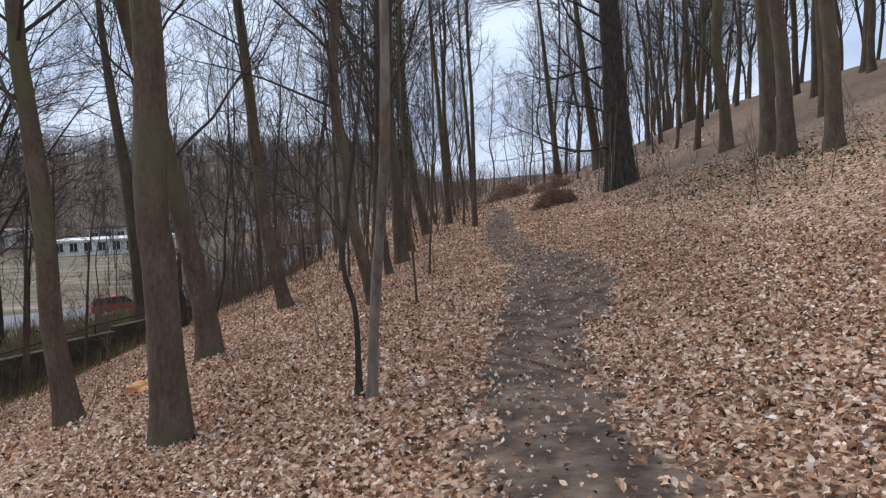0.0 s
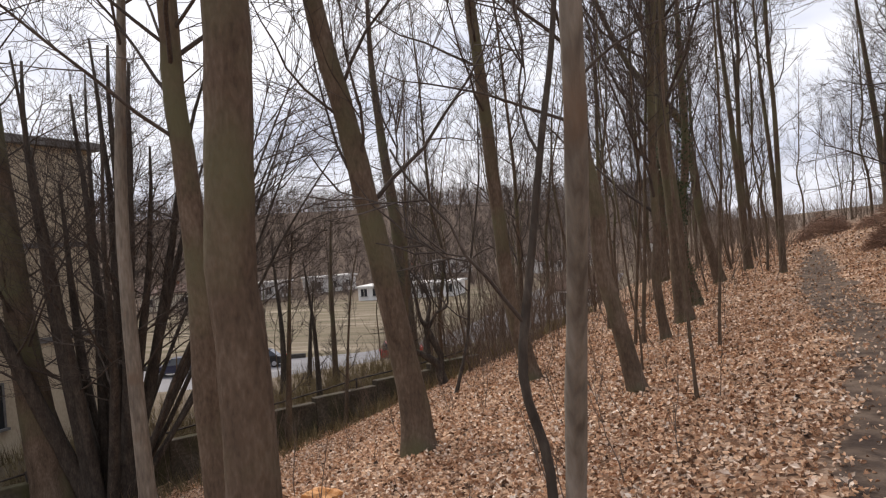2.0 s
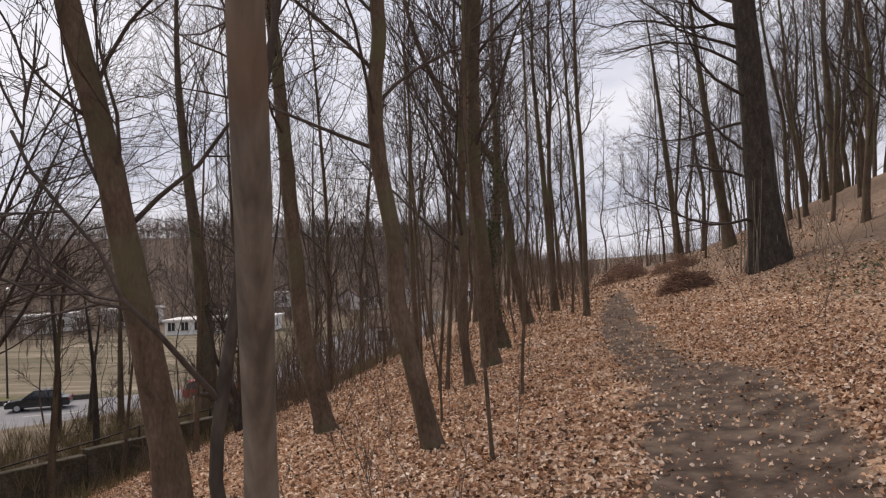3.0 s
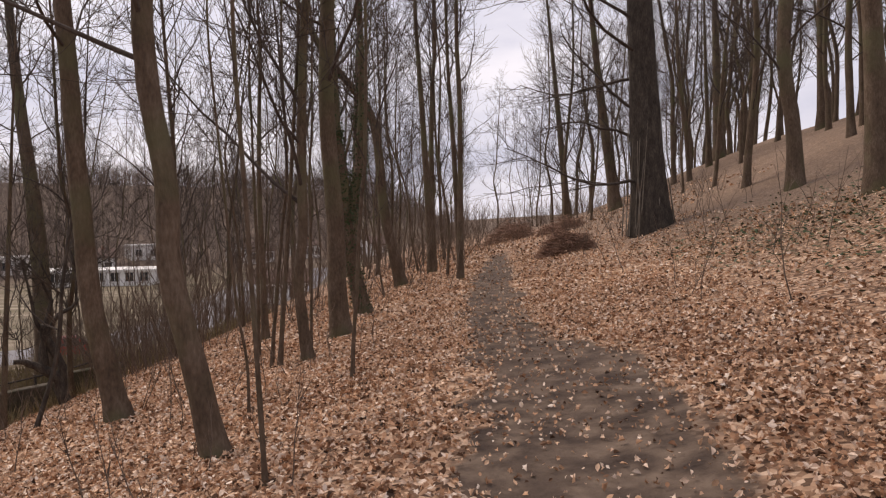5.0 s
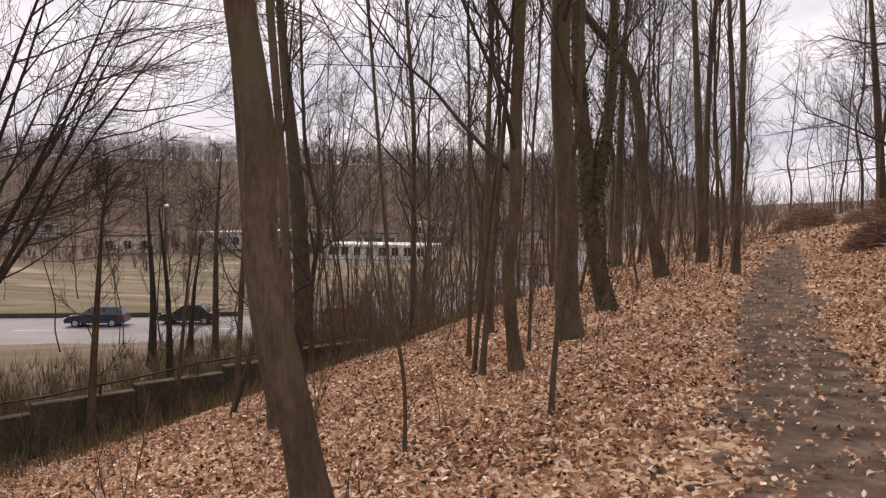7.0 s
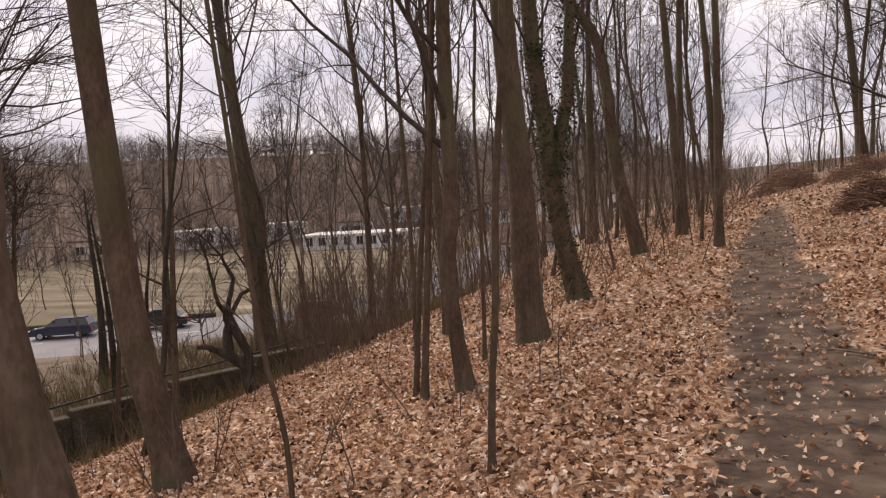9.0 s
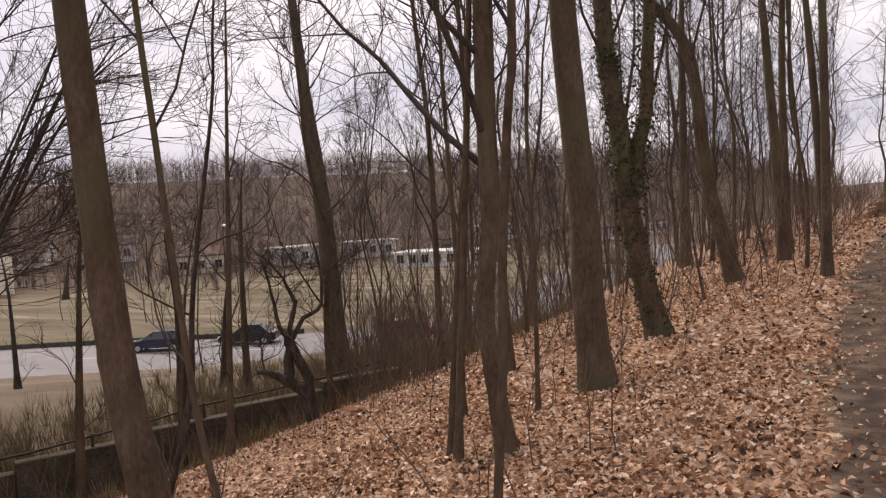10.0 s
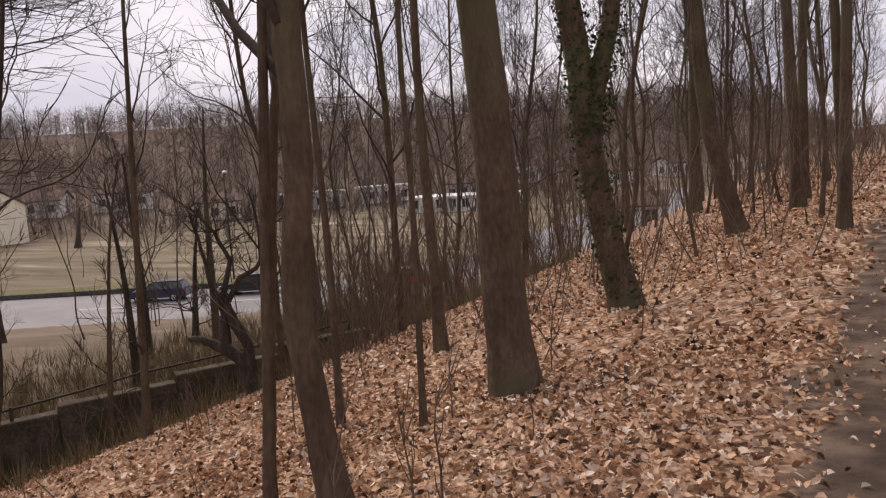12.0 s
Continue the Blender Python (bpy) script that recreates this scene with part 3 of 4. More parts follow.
tree(-2.56, 18.35, 0.033, [(0.05, 0.03, 0.68), (0.12, 0.06, 1.46), (0.19, 0.11, 2.22), (0.26, 0.14, 2.89)], 8, "thin")
tree(-2.18, 19.59, 0.027, [(0.03, 0.02, 1.52), (0.02, 0.02, 2.89)], 8, "thin")
tree(-14.02, 32.88, 0.36, [(-0.17, -0.07, 5.28), (-0.58, -0.23, 10.15), (-0.75, -0.31, 12.99)], 16, "stout")
tree(-19.29, 32.99, 0.123, [(0.19, 0.12, 2.59), (0.32, 0.21, 3.65)], 4.5, "twisty")
tree(-94.64, 82.01, 0.405, [(0.53, 0.33, 4.07), (0.79, 0.50, 5.68)], 4.5, "twisty")
tree(-35.94, 36.06, 0.150, [(-0.05, -0.02, 4.63), (-0.25, -0.15, 6.93)], 5.5, "twisty")
tree(6.48, 30.58, 0.549, [(-0.22, -0.01, 4.80), (-0.40, -0.02, 8.53)], 17, "oak")
tree(8.69, 21.84, 0.215, [(-0.11, -0.00, 2.77), (-0.21, -0.01, 4.35)], 16, "stout")
tree(8.40, 20.03, 0.213, [(-0.15, -0.00, 2.58), (-0.35, -0.01, 4.04)], 16, "stout")
tree(8.52, 17.84, 0.194, [(-0.10, -0.00, 2.16), (-0.23, -0.01, 3.45)], 16, "stout")
tree(11.45, 24.28, 0.141, [(-0.07, -0.00, 1.87), (-0.19, -0.01, 3.63)], 15, "slim")
tree(16.23, 52.46, 0.323, [(-0.08, -0.00, 4.17), (-0.20, -0.01, 7.98)], 15, "slim")
tree(17.17, 32.14, 0.240, [(0.01, 0.00, 1.51), (0.05, 0.00, 2.90)], 15, "slim")
tree(9.14, 48.17, 0.312, [(-0.90, -0.04, 7.07), (-1.52, -0.09, 13.51)], 15, "slim")
tree(8.30, 60.00, 0.272, [(-0.77, -0.04, 9.30), (-1.57, -0.08, 17.62)], 14, "slim")
tree(17.63, 42.65, 0.216, [(-0.08, -0.00, 4.53), (-0.14, -0.01, 7.89)], 14, "slim")
tree(14.47, 48.90, 0.150, [(-0.22, -0.01, 6.42), (-0.32, -0.02, 11.34)], 10, "thin")
tree(-3.74, 22.67, 0.075, [(-0.06, -0.01, 2.96), (-0.03, -0.00, 4.76)], 8, "thin")
tree(-1.05, 11.95, 0.020, [(-0.05, -0.01, 1.16), (-0.09, -0.01, 1.99)], 8, "thin")
tree(0.46, 27.28, 0.085, [(-0.13, -0.01, 3.18), (-0.27, -0.03, 5.65)], 9, "thin")
tree(-0.45, 32.11, 0.134, [(-0.20, -0.03, 4.19), (-0.45, -0.06, 8.80)], 12, "thin")
tree(-2.01, 15.03, 0.018, [(-0.01, -0.00, 0.62), (-0.10, -0.05, 1.28), (-0.20, -0.08, 2.58), (-0.24, -0.09, 3.09)], 10, "thin")
tree(-13.60, 22.74, 0.110, [(0.14, 0.05, 2.21), (0.36, 0.14, 5.05)], 6, "thin")
tree(-15.31, 27.39, 0.118, [(-0.01, -0.00, 2.73), (-0.18, -0.07, 4.88)], 5, "twisty")
tree(-17.40, 32.18, 0.141, [(0.07, 0.03, 4.42), (0.30, 0.12, 7.68)], 7, "thin")
tree(-19.32, 31.00, 0.154, [(0.11, 0.02, 2.45), (-0.03, -0.00, 5.13)], 6, "twisty")


def many_stemmed(x, y):
    """Several stems from one stool, fanning upwards."""
    rng = random.Random(77)
    root = new("tree")
    stems, boughs = Tubes(), Tubes()
    for i in range(16):
        a = 0.57 * i + rng.uniform(-0.2, 0.2)
        out = Vector((math.cos(a), math.sin(a), 0))
        foot = out * rng.uniform(0.1, 0.5) + Vector((0, 0, -0.2))
        line = wander(foot, out * rng.uniform(0.06, 0.42) + Vector((0, 0, 1)), rng.uniform(9, 12.5), 10, rng, 0.06, 0.05)
        r = rng.uniform(0.13, 0.26)
        stems.tube(line, [r * (1.25 if k == 0 else 1 - 0.085 * k) for k in range(11)], 9, True, 0.05, rng)
        crown(boughs, line, lambda f: 0.1 * (1 - 0.8 * f), 10.5, "beech", rng, 0.42)
    for i in range(7):
        a = 0.3 + 0.2 * i + rng.uniform(-0.1, 0.1)
        out = Vector((math.cos(a), math.sin(a), 0))
        line = wander(out * 0.3 + Vector((0, 0, -0.2)), out * rng.uniform(0.42, 0.75) + Vector((0, 0, 1)), rng.uniform(10, 13), 10, rng, 0.06, 0.0)
        stems.tube(line, [0.085 * (1 - 0.085 * k) for k in range(11)], 7, True, 0.05, rng)
        for k in range(7):
            p, d = along(line, 0.5 + 0.07 * k)
            way = d + Vector((rng.uniform(-0.7, 0.7) + 0.35, rng.uniform(-0.7, 0.7) + 0.35, rng.uniform(-0.75, 0.0)))
            bough_with_twigs(boughs, p, way, rng.uniform(1.8, 3.6), 0.02, STYLES["beech"], rng)
    stems.mesh("trunk", BARK_DARK, root)
    boughs.mesh("crown", TWIG, root)
    root.matrix_basis = Matrix.Translation((x, y, floor_z(x, y)))
    return tagged(root, "dark many-stemmed bare tree fanning upwards beside the wall", "tree", "bare trees of the hillside")


many_stemmed(-16.0, 18.1)


def gnarled_tree(x, y, turn):
    """A low old fruit tree: a leaning bole, a lopped stub and writhing limbs, drawn as across and up."""
    rng = random.Random(4)
    root = new("tree")
    bole, limbs = Tubes(), Tubes()

    def grow(tubes, line, r0, r1, sides=8):
        pts = [Vector((a, rng.uniform(-0.06, 0.06) + 0.12 * a, b)) for a, b in line]
        fine = []
        for i in range(len(pts) - 1):
            for k in range(3):
                fine.append(pts[i].lerp(pts[i + 1], k / 3) + Vector((rng.uniform(-0.02, 0.02), rng.uniform(-0.02, 0.02), 0)))
        fine.append(pts[-1])
        n = len(fine) - 1
        tubes.tube(fine, [r0 + (r1 - r0) * k / n for k in range(n + 1)], sides, True, 0.12, rng)
        return fine

    grow(bole, ((0.02, -0.3), (0, 0), (-0.14, 0.65), (-0.5, 0.98)), 0.19, 0.12, 10)
    grow(bole, ((-0.46, 0.95), (-0.74, 1.11), (-0.93, 1.2), (-1.13, 1.2)), 0.1, 0.06)
    grow(bole, ((-0.05, 0.4), (-0.05, 0.97), (-0.28, 1.48), (-0.4, 1.8)), 0.12, 0.09)
    grow(bole, ((-0.5, 0.95), (-0.46, 1.39), (-0.42, 1.76), (-0.44, 2.06)), 0.11, 0.1)
    tips = [grow(limbs, ((-0.44, 1.9), (-0.6, 2.1), (-0.74, 2.87), (-0.88, 3.6)), 0.07, 0.02, 6),
            grow(limbs, ((-0.42, 1.95), (-0.23, 2.64), (-0.46, 3.2), (-0.88, 3.7)), 0.065, 0.02, 6),
            grow(limbs, ((-0.36, 1.85), (-0.09, 2.3), (0.23, 2.45), (0.32, 2.64), (0.32, 3.3), (0.21, 3.94)), 0.06, 0.018, 6),
            grow(limbs, ((-1.0, 1.2), (-0.98, 1.5), (-1.06, 1.95)), 0.02, 0.008, 5)]
    for line in tips:
        for _ in range(8):
            p, d = along(line, rng.uniform(0.3, 1))
            way = Vector((rng.uniform(-1, 1), rng.uniform(-0.7, 0.7), rng.uniform(-0.1, 0.9)))
            bough_with_twigs(limbs, p, way, rng.uniform(0.5, 1.2), 0.014, STYLES["twisty"], rng)
    bole.mesh("trunk", BARK_DARK, root)
    limbs.mesh("crown", BARK_DARK, root)
    root.matrix_basis = pose(x, y, floor_z(x, y), 0, 0, turn)
    tagged(root, TREE_LABELS["crook"], "tree", "bare trees of the hillside")
    tree_feet.append((x, y))


gnarled_tree(-9.6, 25.6, 33)


def stand_of_trees():
    """The trees behind, from a few grown once and set out again at other turns and sizes."""
    rng = random.Random(5)
    kinds = []
    for k, (style, radius, height) in enumerate((("stand", 0.095, 14), ("stand", 0.075, 13), ("thin", 0.045, 11), ("thin", 0.036, 9.5),
                                                 ("stand", 0.18, 16), ("stand", 0.13, 15), ("thin", 0.03, 7.5))):
        lean = rng.uniform(-0.35, 0.1)
        far_off = Vector((-3.0 - k * 0.9, 46 + k * 2.5, 0))
        far_off.z = floor_z(far_off.x, far_off.y) - 0.05
        root = make_tree(far_off, radius, [(lean * 0.3 + rng.uniform(-0.08, 0.08), rng.uniform(-0.12, 0.12), 1.4), (lean * 0.6 + rng.uniform(-0.15, 0.15), rng.uniform(-0.2, 0.2), 3.0),
                                                (lean + rng.uniform(-0.25, 0.25), rng.uniform(-0.3, 0.3), 5.2), (lean * 1.5, rng.uniform(-0.4, 0.4), 7.0)], height, style, 900 + k)
        tagged(root, TREE_LABELS[style], "tree", "bare trees of the hillside")
        kinds.append(root)
    placed = list(tree_feet)

    def scatter(count, xr, yr, choice, gap, keep=lambda x, y: True):
        made = tries = 0
        while made < count and tries < count * 40:
            tries += 1
            x, y = rng.uniform(*xr), rng.uniform(*yr)
            if not keep(x, y) or any((x - a) ** 2 + (y - b) ** 2 < gap * gap for a, b in placed):
                continue
            placed.append((x, y))
            made += 1
            m = pose(x, y, floor_z(x, y) - 0.05, rng.uniform(-5, 5), rng.uniform(-6, 4), rng.uniform(0, 360))
            made_tree = copy_thing(kinds[rng.choice(choice)], m)
            size = rng.uniform(0.8, 1.2)
            made_tree.scale = (size, size, size)

    clear = lambda x, y: not (path_x(y) - 0.9 < x < path_x(y) + 1.6)
    scatter(22, (-6.5, 0.4), (26, 52), (0, 1, 2, 2, 3, 3, 3, 6), 0.9, clear)
    scatter(22, (-9, 1.2), (50, 85), (0, 1, 2, 3, 3), 1.0, clear)
    scatter(10, (-13, -5.5), (26, 60), (0, 1, 2, 3, 5), 1.6)
    scatter(14, (-32, -13), (26, 62), (2, 3, 3, 6), 3.0, lambda x, y: x > road_x(y) + 9)
    scatter(34, (-17, -7), (26, 58), (2, 3, 6, 6), 0.9, lambda x, y: x > road_x(y) + 8 and x > 0.5 - (y - 10) * 0.64)
    scatter(40, (9, 21), (26, 72), (0, 1, 5, 4, 2), 1.7)
    scatter(66, (17, 28), (18, 92), (0, 0, 1, 5, 4), 1.4)
    scatter(16, (4.5, 11), (44, 95), (0, 1, 2, 3), 2.0)
    scatter(9, (-6, 2), (85, 130), (2, 3, 6), 2.0)
    scatter(9, (-75, -45), (60, 110), (2, 3, 6, 1), 6.0, lambda x, y: x < road_x(y) - 12)
    scatter(8, (-45, -25), (75, 130), (0, 1, 2), 5.0, lambda x, y: abs(x - road_x(y)) > 11)


stand_of_trees()


def far_woods():
    """Bare woods on the far side of the valley: trunks with a few rising boughs each."""
    rng = random.Random(21)
    wood = Tubes()
    for _ in range(12500):
        a = rng.uniform(140, 330)
        b = rng.uniform(-330, 300)
        x, y = -0.71 * a + 0.70 * b, 0.70 * a + 0.71 * b
        if x > -40 + 0.1 * y:
            continue
        z = ground(x, y)
        h = rng.uniform(6, 11)
        foot = Vector((x, y, z - 0.3))
        wood.tube([foot, foot + Vector((rng.uniform(-0.9, 0.9), rng.uniform(-0.9, 0.9), h))], [0.06, 0.02], 3, False)
        for k in range(10):
            p = foot + Vector((rng.uniform(-0.3, 0.3), rng.uniform(-0.3, 0.3), h * rng.uniform(0.1, 0.85)))
            t = p + Vector((rng.uniform(-2.6, 2.6), rng.uniform(-2.6, 2.6), rng.uniform(0.6, 2.6)))
            wood.tube([p, t], [0.045, 0.012], 3, False)
    # scrub and garden trees at the foot of the woods, among the houses
    for _ in range(480):
        a, c = rng.choice((rng.uniform(112, 150), rng.gauss(146, 4), rng.gauss(150, 3))), rng.uniform(-110, 150)
        x, y = -0.71 * a + 0.70 * c, 0.70 * a + 0.71 * c
        if x > road_x(y) - 12 or (a < 138 and rng.random() < 0.75):
            continue
        h = rng.uniform(1.5, 5.5)
        foot = Vector((x, y, ground(x, y) - 0.1))
        for _ in range(12):
            way = Vector((rng.uniform(-0.5, 0.5), rng.uniform(-0.5, 0.5), 1))
            mid = foot + Vector((0, 0, h * rng.uniform(0.0, 0.4)))
            wood.tube([mid, mid + way * h * rng.uniform(0.3, 0.75)], [0.05, 0.015], 3, False)
    # distance haze comes from the pale bark colour, not from the air
    ob = wood.mesh("far_woods", HAZY_WOOD)
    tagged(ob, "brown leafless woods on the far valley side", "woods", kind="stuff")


far_woods()


# ---- wall, rail, buildings, cars ----
def box(bm, x0, x1, y0, y1, z0, z1, bevel=0.0):
    made = bmesh.ops.create_cube(bm, size=1)["verts"]
    bmesh.ops.transform(bm, matrix=Matrix.LocRotScale(((x0 + x1) / 2, (y0 + y1) / 2, (z0 + z1) / 2), None, (abs(x1 - x0), abs(y1 - y0), abs(z1 - z0))),
                        verts=made)
    if bevel:
        edges = list({e for v in made for e in v.link_edges})
        bmesh.ops.bevel(bm, geom=edges, offset=bevel, segments=1, affect="EDGES")


def solid(name, dims, material, parent, label="", bevel=0.0):
    bm = bmesh.new()
    box(bm, *dims, bevel)
    return part(name, bm, material, parent, label)


def retaining_wall():
    rng = random.Random(3)
    root = new("retaining_wall")
    tagged(root, "low mossy dark concrete wall at the slope's foot", "wall", kind="structure")
    y = 8.0
    while y < 30:
        length = 2.0
        x0, x1 = wall_x(y), wall_x(y + length)
        turn = math.degrees(math.atan2(-(x1 - x0), length))
        block = solid("block", (-0.16, 0.16, 0.006, math.hypot(length, x1 - x0) - 0.006, -5.4, wall_top(y + 1) + rng.uniform(-0.025, 0.025)), WALL_STONE, root, bevel=0.02)
        block.matrix_basis = pose(x0, y, 0, 0, 0, turn)
        y += length
    fence = new("railing")
    tagged(fence, "rusty dark tube railing on the concrete wall", "railing")
    y = 8.6
    posts = []
    while y < 30:
        p = Vector((wall_x(y), y, wall_top(y) - 0.02))
        height = 0.3 + rng.uniform(-0.05, 0.05)
        t = Tubes()
        t.tube([p, p + Vector((rng.uniform(-0.03, 0.03), rng.uniform(-0.03, 0.03), height))], [0.035, 0.035], 6)
        t.mesh("post", RAIL, fence)
        posts.append(p + Vector((0, 0, height - 0.05)))
        y += 2.1
    for a, b in zip(posts, posts[1:]):
        if rng.random() < 0.12:
            continue
        t = Tubes()
        t.tube([a, a.lerp(b, 0.5) - Vector((0, 0, rng.uniform(0, 0.04))), b], [0.025] * 3, 6)
        t.mesh("rail", RAIL, fence)


retaining_wall()


def window(parent, x, y, z, w, h, facing, frame_material=WHITE):
    """A framed pane set in a face that looks along facing (the letter of an axis with its sign)."""
    root = new("window")
    root.parent = parent
    pane = solid("pane", (-w / 2, w / 2, -0.03, 0.03, 0, h), GLASS, root)
    bm = bmesh.new()
    for a, b, c, d in ((-w / 2 - 0.07, -w / 2, 0, h), (w / 2, w / 2 + 0.07, 0, h), (-w / 2 - 0.07, w / 2 + 0.07, h, h + 0.07),
                       (-0.03, 0.03, 0, h)):
        box(bm, a, b, -0.07, 0.05, c, d)
    part("frame", bm, frame_material, root)
    solid("sill", (-w / 2 - 0.12, w / 2 + 0.12, -0.16, 0.05, -0.08, 0), TRIM, root)
    root.matrix_basis = pose(x, y, z, 0, 0, {"+x": 90, "-x": -90, "-y": 0, "+y": 180}[facing])


def apartment_block():
    root = new("apartment_building")
    tagged(root, "beige plastered three-storey apartment building with flat roof", "building")
    x0, x1, y0, y1, z0, z1 = -36.5, -24.0, -4.0, 26.0, -6.5, 6.1
    bm = bmesh.new()
    box(bm, x0, x1, y0, y1, z0 + 1.6, z1)
    part("wall", bm, PLASTER, root)
    solid("plinth", (x0 - 0.04, x1 + 0.04, y0 - 0.04, y1 + 0.04, z0 - 1, z0 + 1.6), BASE_BRICK, root, "reddish brick plinth")
    solid("roof", (x0 - 0.35, x1 + 0.35, y0 - 0.35, y1 + 0.35, z1, z1 + 0.28), TRIM, root)
    for level in range(2):
        solid("string_course", (x1, x1 + 0.07, y0, y1, -1.0 + 3.4 * level, -0.82 + 3.4 * level), TRIM, root)
    for level in range(3):
        for k in range(7):
            window(root, x1 + 0.02, y1 - 5.2 - k * 3.9, -3.6 + 3.35 * level, 1.3, 1.45, "+x", TRIM)
    for level in range(3):
        for k in range(2):
            window(root, x1 - 3.5 - k * 5, y1 + 0.02, -3.6 + 3.35 * level, 1.2, 1.4, "+y", TRIM)


apartment_block()


def house(x, y, z, turn, w, d, h, wall, roof_rise, label, windows=3):
    root = new("house")
    tagged(root, label, "house", "houses across the valley")
    solid("wall", (-w / 2, w / 2, -d / 2, d / 2, -1.5, h), wall, root)
    bm = bmesh.new()
    o = 0.4
    if roof_rise > 0.3:
        for s in (-1, 1):
            eave, ridge = Vector((0, s * (d / 2 + o), h - o * roof_rise / (d / 2))), Vector((0, 0, h + roof_rise))
            v = [bm.verts.new((px, c.y, c.z + lift)) for lift in (0, 0.22) for px, c in
                 ((-w / 2 - o, eave), (w / 2 + o, eave), (w / 2 + o, ridge), (-w / 2 - o, ridge))]
            for f in ((0, 1, 2, 3), (7, 6, 5, 4), (0, 4, 5, 1), (1, 5, 6, 2), (2, 6, 7, 3), (3, 7, 4, 0)):
                bm.faces.new([v[q] for q in f])
        bmesh.ops.recalc_face_normals(bm, faces=bm.faces)
    else:
        box(bm, -w / 2 - o, w / 2 + o, -d / 2 - o, d / 2 + o, h, h + 0.3)
    part("roof", bm, ROOF if roof_rise > 0.3 else WHITE, root)
    if roof_rise > 0.3:
        for s in (-1, 1):
            bm2 = bmesh.new()
            tri = [bm2.verts.new((s * (w / 2 + off), py, pz)) for off in (0, -0.3) for py, pz in ((-d / 2, h - 0.05), (d / 2, h - 0.05), (0, h + roof_rise - 0.3))]
            for f in ((0, 1, 2), (3, 5, 4), (0, 3, 4, 1), (1, 4, 5, 2), (2, 5, 3, 0)):
                bm2.faces.new([tri[q] for q in f])
            bmesh.ops.recalc_face_normals(bm2, faces=bm2.faces)
            part("gable_wall", bm2, wall, root)
        solid("chimney", (w * 0.2, w * 0.2 + 0.6, -0.3, 0.3, h, h + roof_rise + 0.7), BASE_BRICK, root)
    for storey in range(max(1, int(h // 2.7))):
        for k in range(windows):
            window(root, -w / 2 + w * (k + 0.5) / windows, -d / 2 - 0.02, 0.9 + storey * 2.7, 1.2, 1.3, "-y")
        window(root, w / 2 + 0.02, 0, 0.9 + storey * 2.7, 1.1, 1.3, "+x")
        window(root, -w / 2 - 0.02, 0, 0.9 + storey * 2.7, 1.1, 1.3, "-x")
    root.matrix_basis = pose(x, y, z, 0, 0, turn)
    return root


house(-121.0, 86.0, -8.0, -28, 12, 9, 6.2, CREAM, 3.2, "cream two-storey gabled house beyond the field")
rng_town = random.Random(12)
for i in range(13):
    a = 160 + rng_town.uniform(-8, 14)
    b = -75 + i * 17 + rng_town.uniform(-3, 3)
    hx, hy = -0.71 * a + 0.70 * b, 0.70 * a + 0.71 * b
    plain = rng_town.random() < 0.4
    house(hx, hy, ground(hx, hy) - 0.2, 45 + rng_town.uniform(-20, 20), rng_town.uniform(6, 11), rng_town.uniform(5, 7), rng_town.choice((2.7, 3.0, 3.2)),
          rng_town.choice((WHITE, WHITE, CREAM)), 0.0 if plain else rng_town.uniform(1.2, 1.9),
          "small pale flat-roofed house at the wood's edge" if plain else "small pale house with dark pitched roof", 3)
house(-57.5, 129, -8.1, 8, 18, 8, 2.4, WHITE, 0.0, "long low white flat-roofed hall beside the road", 8)
house(-20.6, 97.5, -8.0, 12, 6, 4.5, 2.7, WHITE, 1.2, "small white garden house below the slope", 2)


